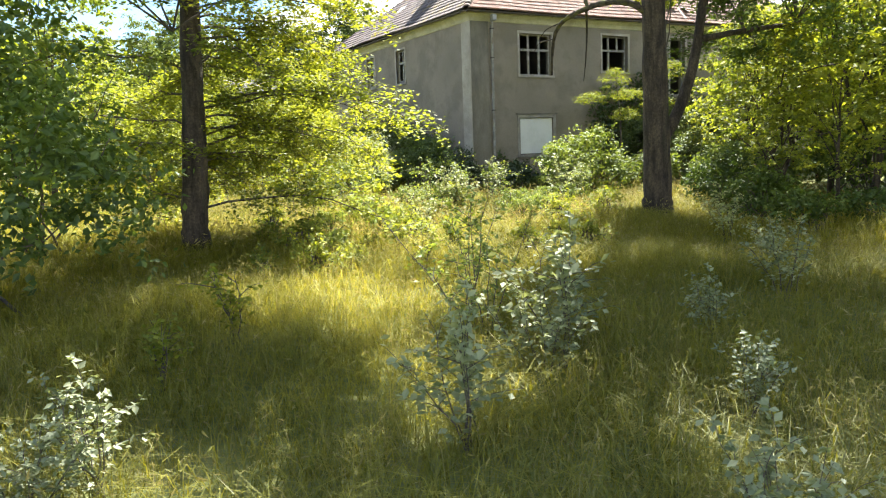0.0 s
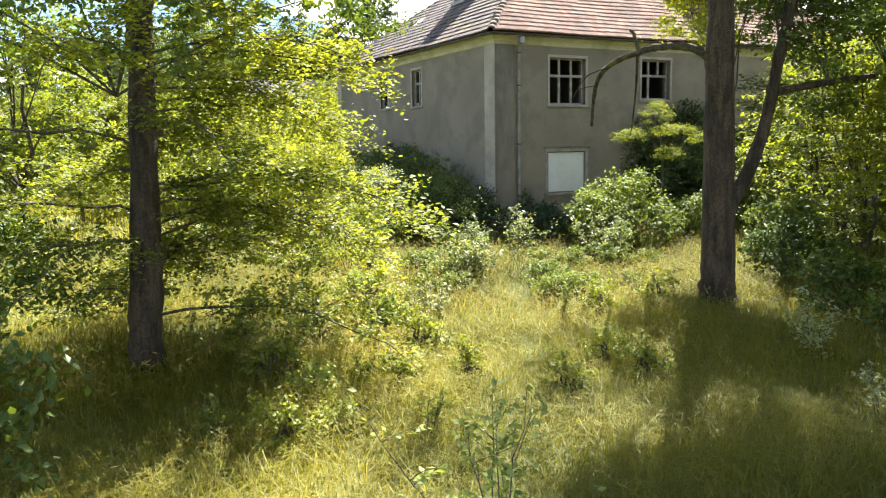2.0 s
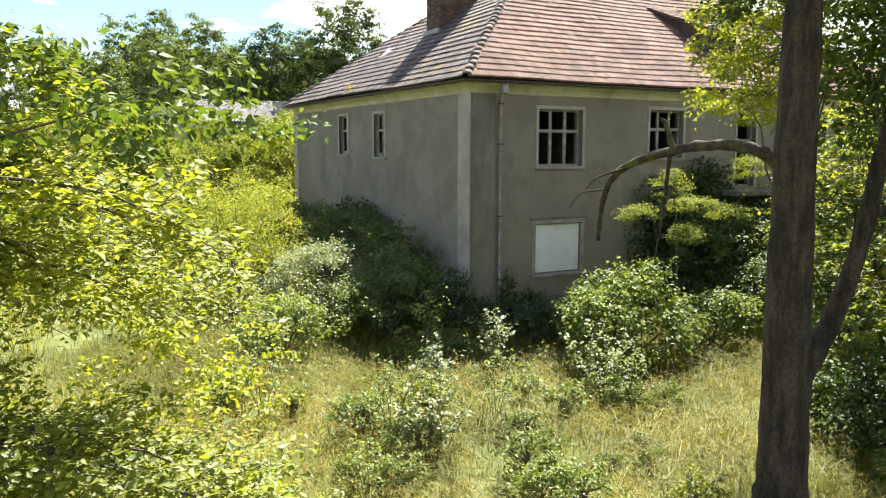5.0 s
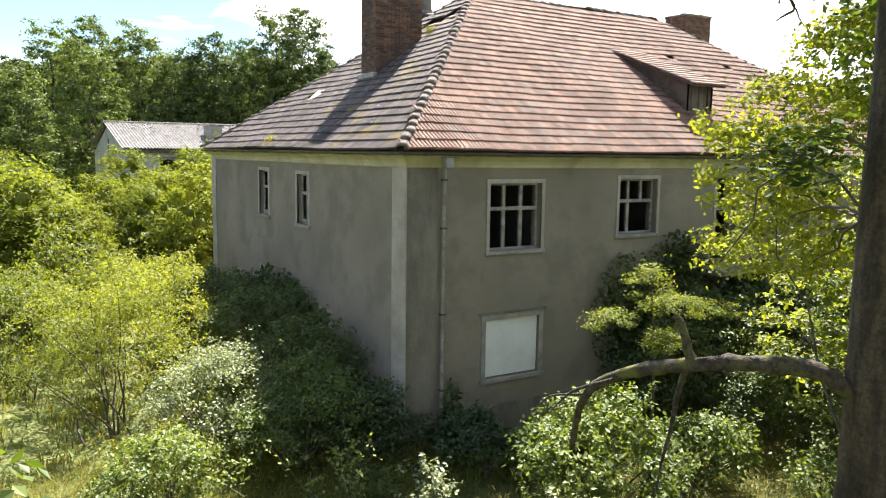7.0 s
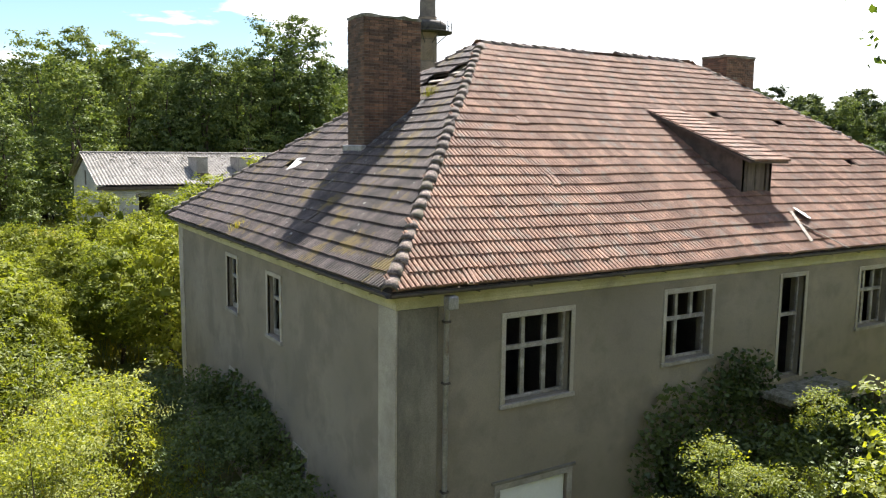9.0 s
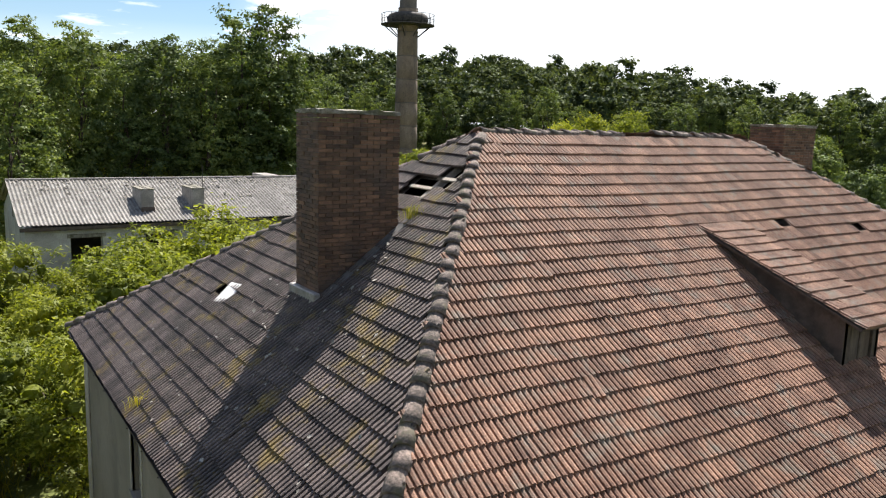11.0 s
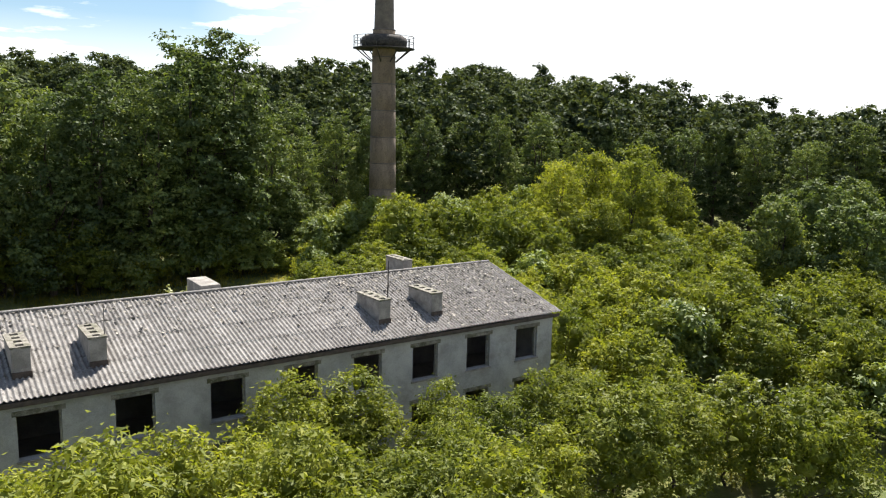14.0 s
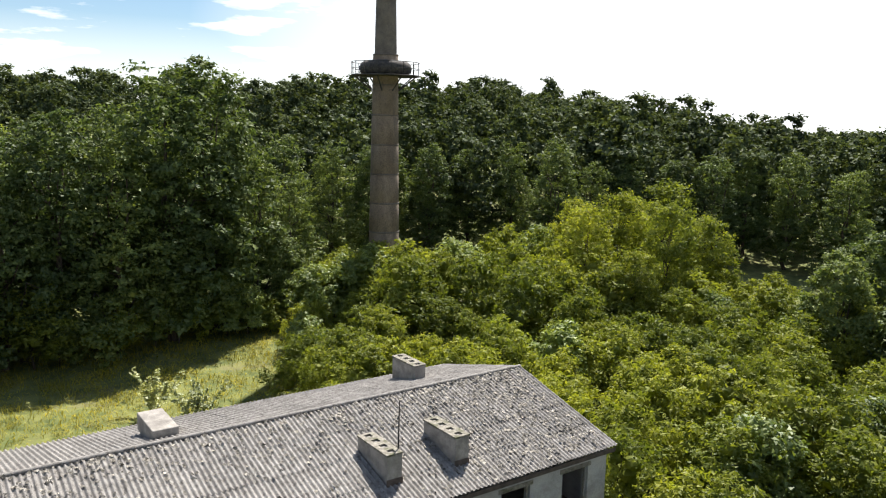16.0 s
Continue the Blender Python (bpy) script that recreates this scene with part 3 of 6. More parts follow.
bw = tagged(new("window"), "ground-floor window boarded up with a white panel")
bw.parent = house
u0, u1, z0, z1 = FRONT[4]
m = oriented("x", HY0)
bar("panel", u0 + 0.02, u1 - 0.02, -0.10, -0.06, z0 + 0.03, z1 - 0.02, m, BOARD, bw, "plain white board")
for a in ((u0 - 0.13, u0 - 0.001, z0 - 0.1, z1), (u1 + 0.001, u1 + 0.13, z0 - 0.1, z1), (u0 - 0.13, u1 + 0.13, z1 + 0.001, z1 + 0.13)):
    bar("surround", a[0], a[1], -0.03, 0.022, a[2], a[3], m, SILL, bw, "chipped plaster surround")
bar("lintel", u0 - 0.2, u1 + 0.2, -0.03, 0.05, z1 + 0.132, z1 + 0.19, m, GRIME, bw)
bar("sill", u0 - 0.16, u1 + 0.16, -0.1, 0.07, z0 - 0.1, z0 - 0.005, m, SILL, bw)

# balcony slab under the tall door
boxed("balcony", 25.6, 28.2, HY0 - 0.95, HY0 - 0.03, 4.78, 4.95, CONCRETE, house, "small crumbling concrete balcony", 0.02)

# downpipe with its rain head, and gutters
pv, pq = tube_arrays([(16.93, HY0 - 0.09, 1.0), (16.93, HY0 - 0.09, 4.4), (16.93, HY0 - 0.09, 7.55), (16.9, HY0 - 0.16, 7.8), (16.86, EY0 - 0.02, 8.0)], [0.05] * 5, 10)
dp = link("downpipe", mesh_np("downpipe", pv, pq, True), ZINC, house, "dull zinc downpipe")
boxed("rain_head", 16.78, 16.98, EY0 - 0.14, EY0 + 0.06, 7.78, 8.02, ZINC, dp, "", 0.02)
for z in (2.6, 4.4, 6.4, 7.5):
    boxed("pipe_clip", 16.865, 16.995, HY0 - 0.15, HY0 - 0.03, z, z + 0.04, GUTTER, dp, "", 0.004)


def gutter(a, b):
    """A half-round gutter from a to b along the eaves."""
    a, b = Vector(a), Vector(b)
    d = (b - a).normalized()
    o = Vector((d.y, -d.x, 0))
    th = np.linspace(np.pi, 2 * np.pi, 7)
    v, q = [], []
    for p in (a, b):
        for r in (0.065, 0.06):
            v += [tuple(p + o * (math.cos(t) * r) + Vector((0, 0, math.sin(t) * r))) for t in th]
    for k in range(6):
        q += [(k, k + 1, 14 + k + 1, 14 + k), (7 + k, 7 + k + 1, 21 + k + 1, 21 + k)]
    for k in (0, 6):
        q.append((k, 7 + k, 21 + k, 14 + k))
    g = link("gutter", mesh_np("gutter", v, q), GUTTER, house, "rusty half-round gutter")
    n = int((b - a).length / 1.1)
    for i in range(n):
        p = a + (b - a) * ((i + 0.5) / n)
        bm = bmesh.new()
        box(bm, -0.015, 0.015, -0.07, 0.07, -0.075, -0.062, Matrix.Translation(p) @ Matrix.Rotation(math.atan2(d.y, d.x), 4, "Z"))
        part("gutter_bracket", bm, GUTTER, g)


gutter((EX0 - 0.02, EY0 - 0.05, EZ - 0.03), (EX1, EY0 - 0.05, EZ - 0.03))
gutter((EX0 - 0.05, EY1, EZ - 0.03), (EX0 - 0.05, EY0 - 0.02, EZ - 0.03))

# ---- roof ----
roof = new("roof")
roof.parent = house
tagged(roof, "hipped clay tile roof with moss, lichen and holes")
C = {k: Vector(v) for k, v in {"fl": (EX0, EY0, EZ), "fr": (EX1, EY0, EZ), "br": (EX1, EY1, EZ), "bl": (EX0, EY1, EZ), "ra": (RX0, RY, RZ), "rb": (RX1, RY, RZ)}.items()}
# name: eave start, eave end, top end, top start (seen from outside, eave from left to right)
SLOPES = {"front": ("fl", "fr", "rb", "ra"), "side": ("bl", "fl", "ra", "ra"), "back": ("br", "bl", "ra", "rb"), "right": ("fr", "br", "rb", "rb")}


def slope_frame(s):
    a, b, c, d = (C[k] for k in SLOPES[s])
    u = (b - a).normalized()
    n = u.cross(d - a).normalized()
    return a, u, n.cross(u), n, (b - a).length


def on_slope(s, p):
    a, u, v, n, w = slope_frame(s)
    return (Vector(p) - a).dot(u), (Vector(p) - a).dot(v)


HOLES = {"side": [], "front": [], "back": [], "right": []}
SLEN = {}
for s in SLOPES:
    a, u, v, n, w = slope_frame(s)
    SLEN[s] = (C[SLOPES[s][3]] - a).dot(v)
hu, hv = on_slope("side", (21.25, 33.65, 12.3))
HOLES["side"] += [(hu - 0.72, hu + 0.0, hv - 0.28, hv + 0.30), (hu + 0.0, hu + 0.62, hv - 0.05, hv + 0.75), (hu - 0.15, hu + 0.35, hv - 0.42, hv - 0.02)]
pu, pv_ = on_slope("side", (18.0, 36.45, 9.9))
HOLES["side"] += [(pu - 0.42, pu + 0.44, pv_ - 0.18, pv_ + 0.34)]
for p in ((29.25, 31.13, 11.54), (31.9, 30.9, 11.4), (31.2, 29.3, 10.2), (33.2, 29.2, 10.2)):
    fu, fv = on_slope("front", p)
    HOLES["front"].append((fu - 0.2, fu + 0.2, fv - 0.06, fv + 0.14))
ROW, COL = 0.345, 0.205


def wavy(u, v, seed):
    """Sag of the old roof, in metres out of its plane."""
    return 0.030 * np.sin(u * 0.55 + seed) * np.sin(v * 0.6 + seed * 2) + 0.008 * np.sin(u * 1.7 + v * 0.6 + seed)


def tile_template():
    """A grooved clay tile, two rolls wide, 0.41 long, its lower edge lipped."""
    us = np.array([0, .028, .036, .066, .096, .1025, .130, .138, .168, .198, .205]) - 0.1025
    hs = np.array([.000, .001, .028, .041, .033, .000, .001, .028, .041, .033, .000])
    v = []
    for vv, lift in ((-0.045, 0.040), (0.37, 0.0)):
        v += [(u, vv, h + lift) for u, h in zip(us, hs)]
    v += [(u, -0.043, 0.012) for u, h in zip(us, hs)]
    q = [(k, k + 1, 12 + k, 11 + k) for k in range(10)] + [(22 + k, 23 + k, k + 1, k) for k in range(10)]
    return np.array(v), np.array(q)


TV, TQ = tile_template()
tile_me = mesh_np("tile", TV, TQ)
loose = {}
singles = []
rng = np.random.default_rng(5)
for s in SLOPES:
    a, u, v, n, w = slope_frame(s)
    top0, top1 = (C[SLOPES[s][3]] - a).dot(u), (C[SLOPES[s][2]] - a).dot(u)
    rows = int(SLEN[s] / ROW)
    mats = []
    for i in range(rows + 1):
        vv = i * ROW
        f = min(1.0, (vv + 0.16) / SLEN[s])
        lo, hi = top0 * f, w + (top1 - w) * f
        off = 0.0
        for j in range(int(w / COL) + 2):
            uu = j * COL - off + COL / 2
            if not (lo - 0.02 < uu < hi + 0.02) or vv + 0.25 > SLEN[s]:
                continue
            if any(h[0] < uu < h[1] and h[2] < vv + 0.17 < h[3] for h in HOLES[s]):
                continue
            z = 0.05 + float(wavy(uu, vv, len(s)))
            p = a + u * uu + v * vv + n * z
            j1, j2, j3 = rng.normal(size=3)
            m = Matrix((u, v, n)).transposed().to_4x4()
            m = Matrix.Translation(p + u * (0.004 * j1) + v * (0.006 * j2)) @ m @ pose(0, 0, 0, 0.35 * j2, 0.9 * j3, 0.6 * j1)
            if rng.random() < 0.006:
                m = m @ pose(0, -0.05, 0.02, 3 * j1, 3 * j2, 6 * j3)
            mats.append((m, p))
    loose[s] = mats
near = []
for s in ("front", "side"):
    for m, p in loose[s]:
        if (s == "front" and 21.6 < p.x < 24.6 and p.y > 31.3) or (s == "side" and 31.3 < p.y < 33.6 and p.x > 20.4):
            near.append((s, m, p))
near = near[:300]
taken = {id(m) for _, m, _ in near}
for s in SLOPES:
    # the backlit side slope gets the darker tile colour
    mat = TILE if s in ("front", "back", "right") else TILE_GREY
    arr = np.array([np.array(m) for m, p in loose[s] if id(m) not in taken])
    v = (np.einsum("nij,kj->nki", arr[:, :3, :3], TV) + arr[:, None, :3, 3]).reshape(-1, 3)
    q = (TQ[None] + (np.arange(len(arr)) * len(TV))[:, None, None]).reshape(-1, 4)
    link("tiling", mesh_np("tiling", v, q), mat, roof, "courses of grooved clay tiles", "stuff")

# added dark decks that block light under the tiles, with the holes let through

def deck(s):
    a, u, v, n, w = slope_frame(s)
    top0, top1 = (C[SLOPES[s][3]] - a).dot(u), (C[SLOPES[s][2]] - a).dot(u)
    L = SLEN[s]
    vs = sorted({0.0, L, *[min(L, x) for h in HOLES[s] for x in h[2:]], *np.arange(0.5, L, 0.6)})
    bm = bmesh.new()
    for v0, v1 in zip(vs, vs[1:]):
        l0, l1 = top0 * v0 / L, top0 * v1 / L
        r0, r1 = w + (top1 - w) * v0 / L, w + (top1 - w) * v1 / L
        cuts = sorted((h[0], h[1]) for h in HOLES[s] if h[2] < (v0 + v1) / 2 < h[3])
        spans, x = [], None
        for c0, c1 in cuts:
            spans.append((x, c0)); x = c1
        spans.append((x, None))
        for p0, p1 in spans:
            pts = [(l0 if p0 is None else p0, v0), (r0 if p1 is None else p1, v0), (r1 if p1 is None else p1, v1), (l1 if p0 is None else p0, v1)]
            if pts[1][0] - pts[0][0] < 0.01 and pts[2][0] - pts[3][0] < 0.01:
                continue
            if abs(pts[2][0] - pts[3][0]) < 0.005:
                pts = pts[:3]
            bm.faces.new([bm.verts.new(a + u * x + v * y - n * 0.03) for x, y in pts])
    part("deck", bm, DARKWOOD, roof, "added dark underlay that blocks light under the tiles")


for s in SLOPES:
    deck(s)
# battens and rafters bared in the hole by the chimney
a, u, v, n, w = slope_frame("side")
SM = Matrix((u, v, n)).transposed().to_4x4()
SM.translation = a
for v0, u_a, u_b in ((hv + 0.02, hu - 0.75, hu + 0.1), (hv + 0.34, hu - 0.1, hu + 0.70), (hv - 0.30, hu - 0.2, hu + 0.4), (pv_ + 0.04, pu - 0.36, pu + 0.38)):
    boxed("batten", u_a, u_b, v0 - 0.045, v0 + 0.045, -0.025, 0.015, TIMBER, roof, "grey weathered batten", 0.004, SM)
for u0_ in (hu - 0.02, hu + 0.58):
    boxed("rafter", u0_ - 0.05, u0_ + 0.05, hv - 0.6, hv + 0.95, -0.17, -0.035, TIMBER, roof, "grey weathered rafter", 0.004, SM)
# a slipped pale tile beside the far hole
boxed("slipped_tile", -0.22, 0.24, -0.26, 0.30, 0.075, 0.10, BOARD, roof, "pale slipped patch of sheet", 0.006, SM @ pose(pu + 0.16, pv_ + 0.04, 0, 3, 4, 10))


def caps(a, b, name, length=0.40, r=0.135, start=0.0):
    """Half-round cap tiles laid one over another along a hip or the ridge."""
    a, b = Vector(a), Vector(b)
    d = (b - a).normalized()
    side = d.cross(Vector((0, 0, 1))).normalized()
    up = side.cross(d)
    th = np.linspace(-0.15, np.pi + 0.15, 8)
    cv = []
    for vv, k in ((-0.03, 1.07), (length * 0.5, 1.0), (length, 0.92)):
        cv += [(math.cos(t) * r * k, vv, math.sin(t) * r * k * 0.85 - 0.02 + (0.03 if vv < 0 else 0)) for t in th]
    cv += [(math.cos(t) * r * 0.95, -0.025, math.sin(t) * r * 0.8 - 0.02) for t in th]
    cq = [(8 * k + i, 8 * k + i + 1, 8 * k + i + 9, 8 * k + i + 8) for k in (0, 1) for i in range(7)] + [(24 + i, 25 + i, i + 1, i) for i in range(7)]
    me = mesh_np(name, np.array(cv), np.array(cq), True)
    me.materials.append(CAP)
    M = Matrix((side, d, up)).transposed().to_4x4()
    k = int((b - a).length / (length * 0.9))
    for i in range(k):
        if rng.random() < 0.02:
            continue
        ob = new(name, me)
        ob.parent = roof
        ob.matrix_basis = Matrix.Translation(a + d * (i * length * 0.9 + start) + up * 0.045) @ M @ pose(0.01 * rng.normal(), 0, 0, 1.5 * rng.normal(), 3 * rng.normal(), 2 * rng.normal())


caps(C["fl"], C["ra"], "hip_cap")
caps(C["bl"], C["ra"], "hip_cap")
caps(C["fr"], C["rb"], "hip_cap")
caps(C["br"], C["rb"], "hip_cap")
caps(C["ra"], Vector((27.1, RY, RZ)), "ridge_cap", 0.42, 0.105)
caps(Vector((27.9, RY, RZ + 0.05)), C["rb"], "ridge_cap", 0.42, 0.105)


# ---- dormers: a low shed roof with long dark cheeks ----
def dormer(x0, x1, sgn, label):
    """sgn 1: on the front slope, -1: on the back."""
    k = (RZ - EZ) / (RY - EY0)

    def Y(y):
        return y if sgn > 0 else 2 * RY - y

    top = tagged(new("dormer"), label)
    top.parent = house
    yf, yb = 27.95, 31.35
    zf, zb = 10.42, EZ + k * (yb - EY0)
    for x in (x0 + 0.06, x1 - 0.06):
        bm = bmesh.new()
        for dx in (-0.05, 0.05):
            bm.faces.new([bm.verts.new((x + dx, Y(yf), EZ + k * (yf - EY0))), bm.verts.new((x + dx, Y(yf), zf)), bm.verts.new((x + dx, Y(yb), zb))])
        bm.verts.ensure_lookup_table()
        bm.faces.new([bm.verts[i] for i in (0, 1, 4, 3)])
        part("cheek", bm, DARKWOOD, top, "dark boarded cheek")
    z0 = EZ + k * (yf - EY0)
    lo, hi = min(Y(yf), Y(yf + 0.1)), max(Y(yf), Y(yf + 0.1))
    boxed("front", x0 + 0.02, x0 + 0.22, lo, hi, z0, zf, DARKWOOD, top)
    boxed("front", x1 - 0.22, x1 - 0.02, lo, hi, z0, zf, DARKWOOD, top)
    boxed("front", x0 + 0.22, x1 - 0.22, lo, hi, zf - 0.12, zf, DARKWOOD, top)
    boxed("front", x0 + 0.22, x1 - 0.22, lo, hi, z0, z0 + 0.15, DARKWOOD, top)
    boxed("casement", x0 + 0.24, x0 + 0.30, lo + 0.02, hi - 0.02, z0 + 0.15, zf - 0.12, DARKWOOD, top)
    boxed("casement", (x0 + x1) / 2 - 0.03, (x0 + x1) / 2 + 0.03, lo + 0.02, hi - 0.02, z0 + 0.15, zf - 0.12, DARKWOOD, top)
    boxed("shutter", x0 + 0.30, (x0 + x1) / 2 - 0.03, lo + 0.035, hi - 0.03, z0 + 0.15, zf - 0.12, SHUTTER, top, "weathered brown shutter", 0.004)
    boxed("shutter", (x0 + x1) / 2 + 0.03, x1 - 0.22, lo + 0.05, hi - 0.015, z0 + 0.15, zf - 0.12, SHUTTER, top, "weathered brown shutter", 0.004)
    # roof boards, then its own courses of tiles
    a = Vector((x0 - 0.12, Y(yf - 0.38), zf - 0.02 - 0.38 * (zb - zf) / (yb - yf)))
    v = (Vector((x0 - 0.12, Y(yb), zb + 0.02)) - a)
    L = v.length
    v.normalize()
    u = Vector((1, 0, 0)) if sgn > 0 else Vector((1, 0, 0))
    n = u.cross(v) if sgn > 0 else v.cross(u)
    M = Matrix((u, v, n)).transposed().to_4x4()
    wid = x1 - x0 + 0.24
    bm = bmesh.new()
    for z in (0.0, -0.05):
        bm.faces.new([bm.verts.new(a + u * x + v * y + n * z) for x, y in ((0, 0), (wid, 0), (wid, L), (0, L))])
    bm.verts.ensure_lookup_table()
    for i, j in ((0, 1), (1, 2), (2, 3), (3, 0)):
        bm.faces.new([bm.verts[i], bm.verts[j], bm.verts[4 + j], bm.verts[4 + i]])
    part("roof_deck", bm, DARKWOOD, top)
    for i in range(int(L / 0.30)):
        for j in range(int(wid / COL)):
            ob = new("tile", tile_me)
            ob.parent = top
            ob.matrix_basis = Matrix.Translation(a + u * (j * COL + 0.12) + v * (i * 0.30) + n * 0.012) @ M @ pose(0, 0, 0, rng.normal(), rng.normal(), 1.2 * rng.normal())
    return top


tile_me.materials.append(TILE)
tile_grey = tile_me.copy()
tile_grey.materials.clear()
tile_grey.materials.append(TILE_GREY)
dormer(26.55, 27.75, 1, "shed dormer with dark boarded cheeks and tiled roof")
dormer(26.5, 29.4, -1, "rear shed dormer with dark boarded cheeks and tiled roof")


# ---- chimneys ----
def chimney(x0, x1, y0, y1, z0, z1, label, flues, single):
    top = tagged(new("chimney"), label)
    top.parent = house
    boxed("core", x0 + 0.02, x1 - 0.02, y0 + 0.02, y1 - 0.02, z0, z1 - 0.25, MORTAR, top, "mortar", 0)
    bl, bh, bd = 0.25, 0.076, 0.115
    bv = np.array([(sx * (bl / 2 - 0.006), sy * 0.014, sz * (bh / 2 - 0.006)) for sx in (-1, 1) for sy in (-1, 1) for sz in (-1, 1)])
    bq = np.array([(0, 1, 3, 2), (4, 6, 7, 5), (0, 4, 5, 1), (2, 3, 7, 6), (0, 2, 6, 4), (1, 5, 7, 3)])
    me = mesh_np("brick", bv, bq)
    me.materials.append(BRICK)
    rest = []
    n = int((z1 - 0.1 - z0) / bh)
    for c in range(n):
        z = z1 - 0.1 - (c + 0.5) * bh
        for ang, p, d, length in ((0, (x0, y0 + 0.012), (1, 0), x1 - x0), (90, (x1 - 0.012, y0), (0, 1), y1 - y0), (180, (x1, y1 - 0.012), (-1, 0), x1 - x0), (270, (x0 + 0.012, y1), (0, -1), y1 - y0)):
            k = round(length / bl)
            step = length / k
            off = 0.5 * (c % 2)
            for i in range(k + (c % 2)):
                s = (i + 0.5 - off) * step
                half = 1.0
                if c % 2 and i in (0, k):
                    s, half = (0.25 * step, 0.5) if i == 0 else (length - 0.25 * step, 0.5)
                out = 0.004 * rng.normal()
                if rng.random() < 0.015:
                    out -= 0.02
                m = pose(p[0] + d[0] * s, p[1] + d[1] * s, z, 0, 0, ang) @ pose(0, -out, 0, 0, 0, 0.4 * rng.normal()) @ Matrix.Diagonal((step / bl * half, 1, 1, 1))
                if single and ang in (0, 270) and len(singles) < 290:
                    ob = new("brick", me)
                    ob.parent = top
                    ob.matrix_basis = m
                    singles.append(ob)
                else:
                    rest.append(np.array(m))
    arr = np.array(rest)
    v = (np.einsum("nij,kj->nki", arr[:, :3, :3], bv) + arr[:, None, :3, 3]).reshape(-1, 3)
    q = (bq[None] + (np.arange(len(arr)) * 8)[:, None, None]).reshape(-1, 4)
    link("brickwork", mesh_np("brickwork", v, q), BRICK, top, "sooty bricks", "stuff")
    # cap slab with flue openings
    fx, fy = flues
    sx, sy = (x1 - x0) / fx, (y1 - y0) / fy
    holes = [(x0 + (i + 0.5) * sx - sx * 0.27, x0 + (i + 0.5) * sx + sx * 0.27, y0 + (j + 0.5) * sy - sy * 0.23, y0 + (j + 0.5) * sy + sy * 0.23) for i in range(fx) for j in range(fy)]
    us = sorted({x0 - 0.02, x1 + 0.02, *[h[0] for h in holes], *[h[1] for h in holes]})
    vs = sorted({y0 - 0.02, y1 + 0.02, *[h[2] for h in holes], *[h[3] for h in holes]})
    bm = bmesh.new()
    for i in range(len(us) - 1):
        for j in range(len(vs) - 1):
            cx, cy = (us[i] + us[i + 1]) / 2, (vs[j] + vs[j + 1]) / 2
            if not any(h[0] < cx < h[1] and h[2] < cy < h[3] for h in holes):
                box(bm, us[i], us[i + 1], vs[j], vs[j + 1], z1 - 0.10, z1 - 0.03)
    bmesh.ops.remove_doubles(bm, verts=bm.verts, dist=0.001)
    for vtx in bm.verts:
        if vtx.co.z > z1 - 0.1:
            vtx.co += Vector((rng.normal() * 0.012, rng.normal() * 0.012, rng.normal() * 0.012))
    part("cap_slab", bm, CONCRETE, top, "crumbling concrete cap with flue openings")
    return top


chimney(18.65, 20.27, 33.18, 34.18, 9.9, 13.83, "broad sooty brick chimney with eight flues", (4, 2), True)
chimney(33.0, 34.5, 33.8, 34.9, 9.9, 13.9, "sooty brick chimney with weathered cap", (3, 2), False)
# lead flashing round the foot of the broad chimney
a, u, v, n, w = slope_frame("side")
for nm, p0, p1, up0, up1 in (("flashing", (18.55, 33.12), (18.55, 34.26), 0.05, 0.28), ):
    boxed(nm, 18.53, 18.66, 33.1, 34.26, EZ + (18.6 - EX0) * (RZ - EZ) / (RX0 - EX0) - 0.05, EZ + (18.6 - EX0) * (RZ - EZ) / (RX0 - EX0) + 0.22, ZINC, roof, "bent zinc flashing", 0.02)
kk = (RZ - EZ) / (RX0 - EX0)
fm = Matrix.Translation((19.5, 33.08, EZ + kk * (19.5 - EX0) + 0.12)) @ Matrix.Rotation(-math.atan(kk), 4, "Y")
boxed("flashing", -1.0, 1.2, -0.14, 0.10, -0.06, 0.0, LEAD, roof, "dark lead flashing", 0.015, fm)

# broken mortar and tile chips lying on the side slope
cr = np.random.default_rng(45)
a, u, v, n, w = slope_frame("side")
cu, cv = on_slope("side", (18.4, 33.0, 10.2))
pu_ = np.concatenate([cu + cr.normal(size=90) * 1.1, cr.uniform(3, w - 2, 90)])
pw_ = np.concatenate([cv + cr.normal(size=90) * 1.3, cr.uniform(0.3, 4.5, 90)])
ok_ = (pw_ > 0.2) & (pw_ < SLEN["side"] - 1) & (pu_ > w * 0.5 * pw_ / SLEN["side"] + 0.3) & (pu_ < w - w * 0.5 * pw_ / SLEN["side"] - 0.3)
cp = np.array([tuple(a + u * float(x) + v * float(y) + n * 0.13) for x, y in zip(pu_[ok_], pw_[ok_])])
cn = np.array(n) + cr.normal(size=cp.shape) * 0.3
link("roof_chips", mesh_np("roof_chips", *leaves(cp, 0.075, cr, 0.7, 0, 0.6, False, cn)), RENDERED, roof, "pale chips of mortar on the tiles", "stuff")

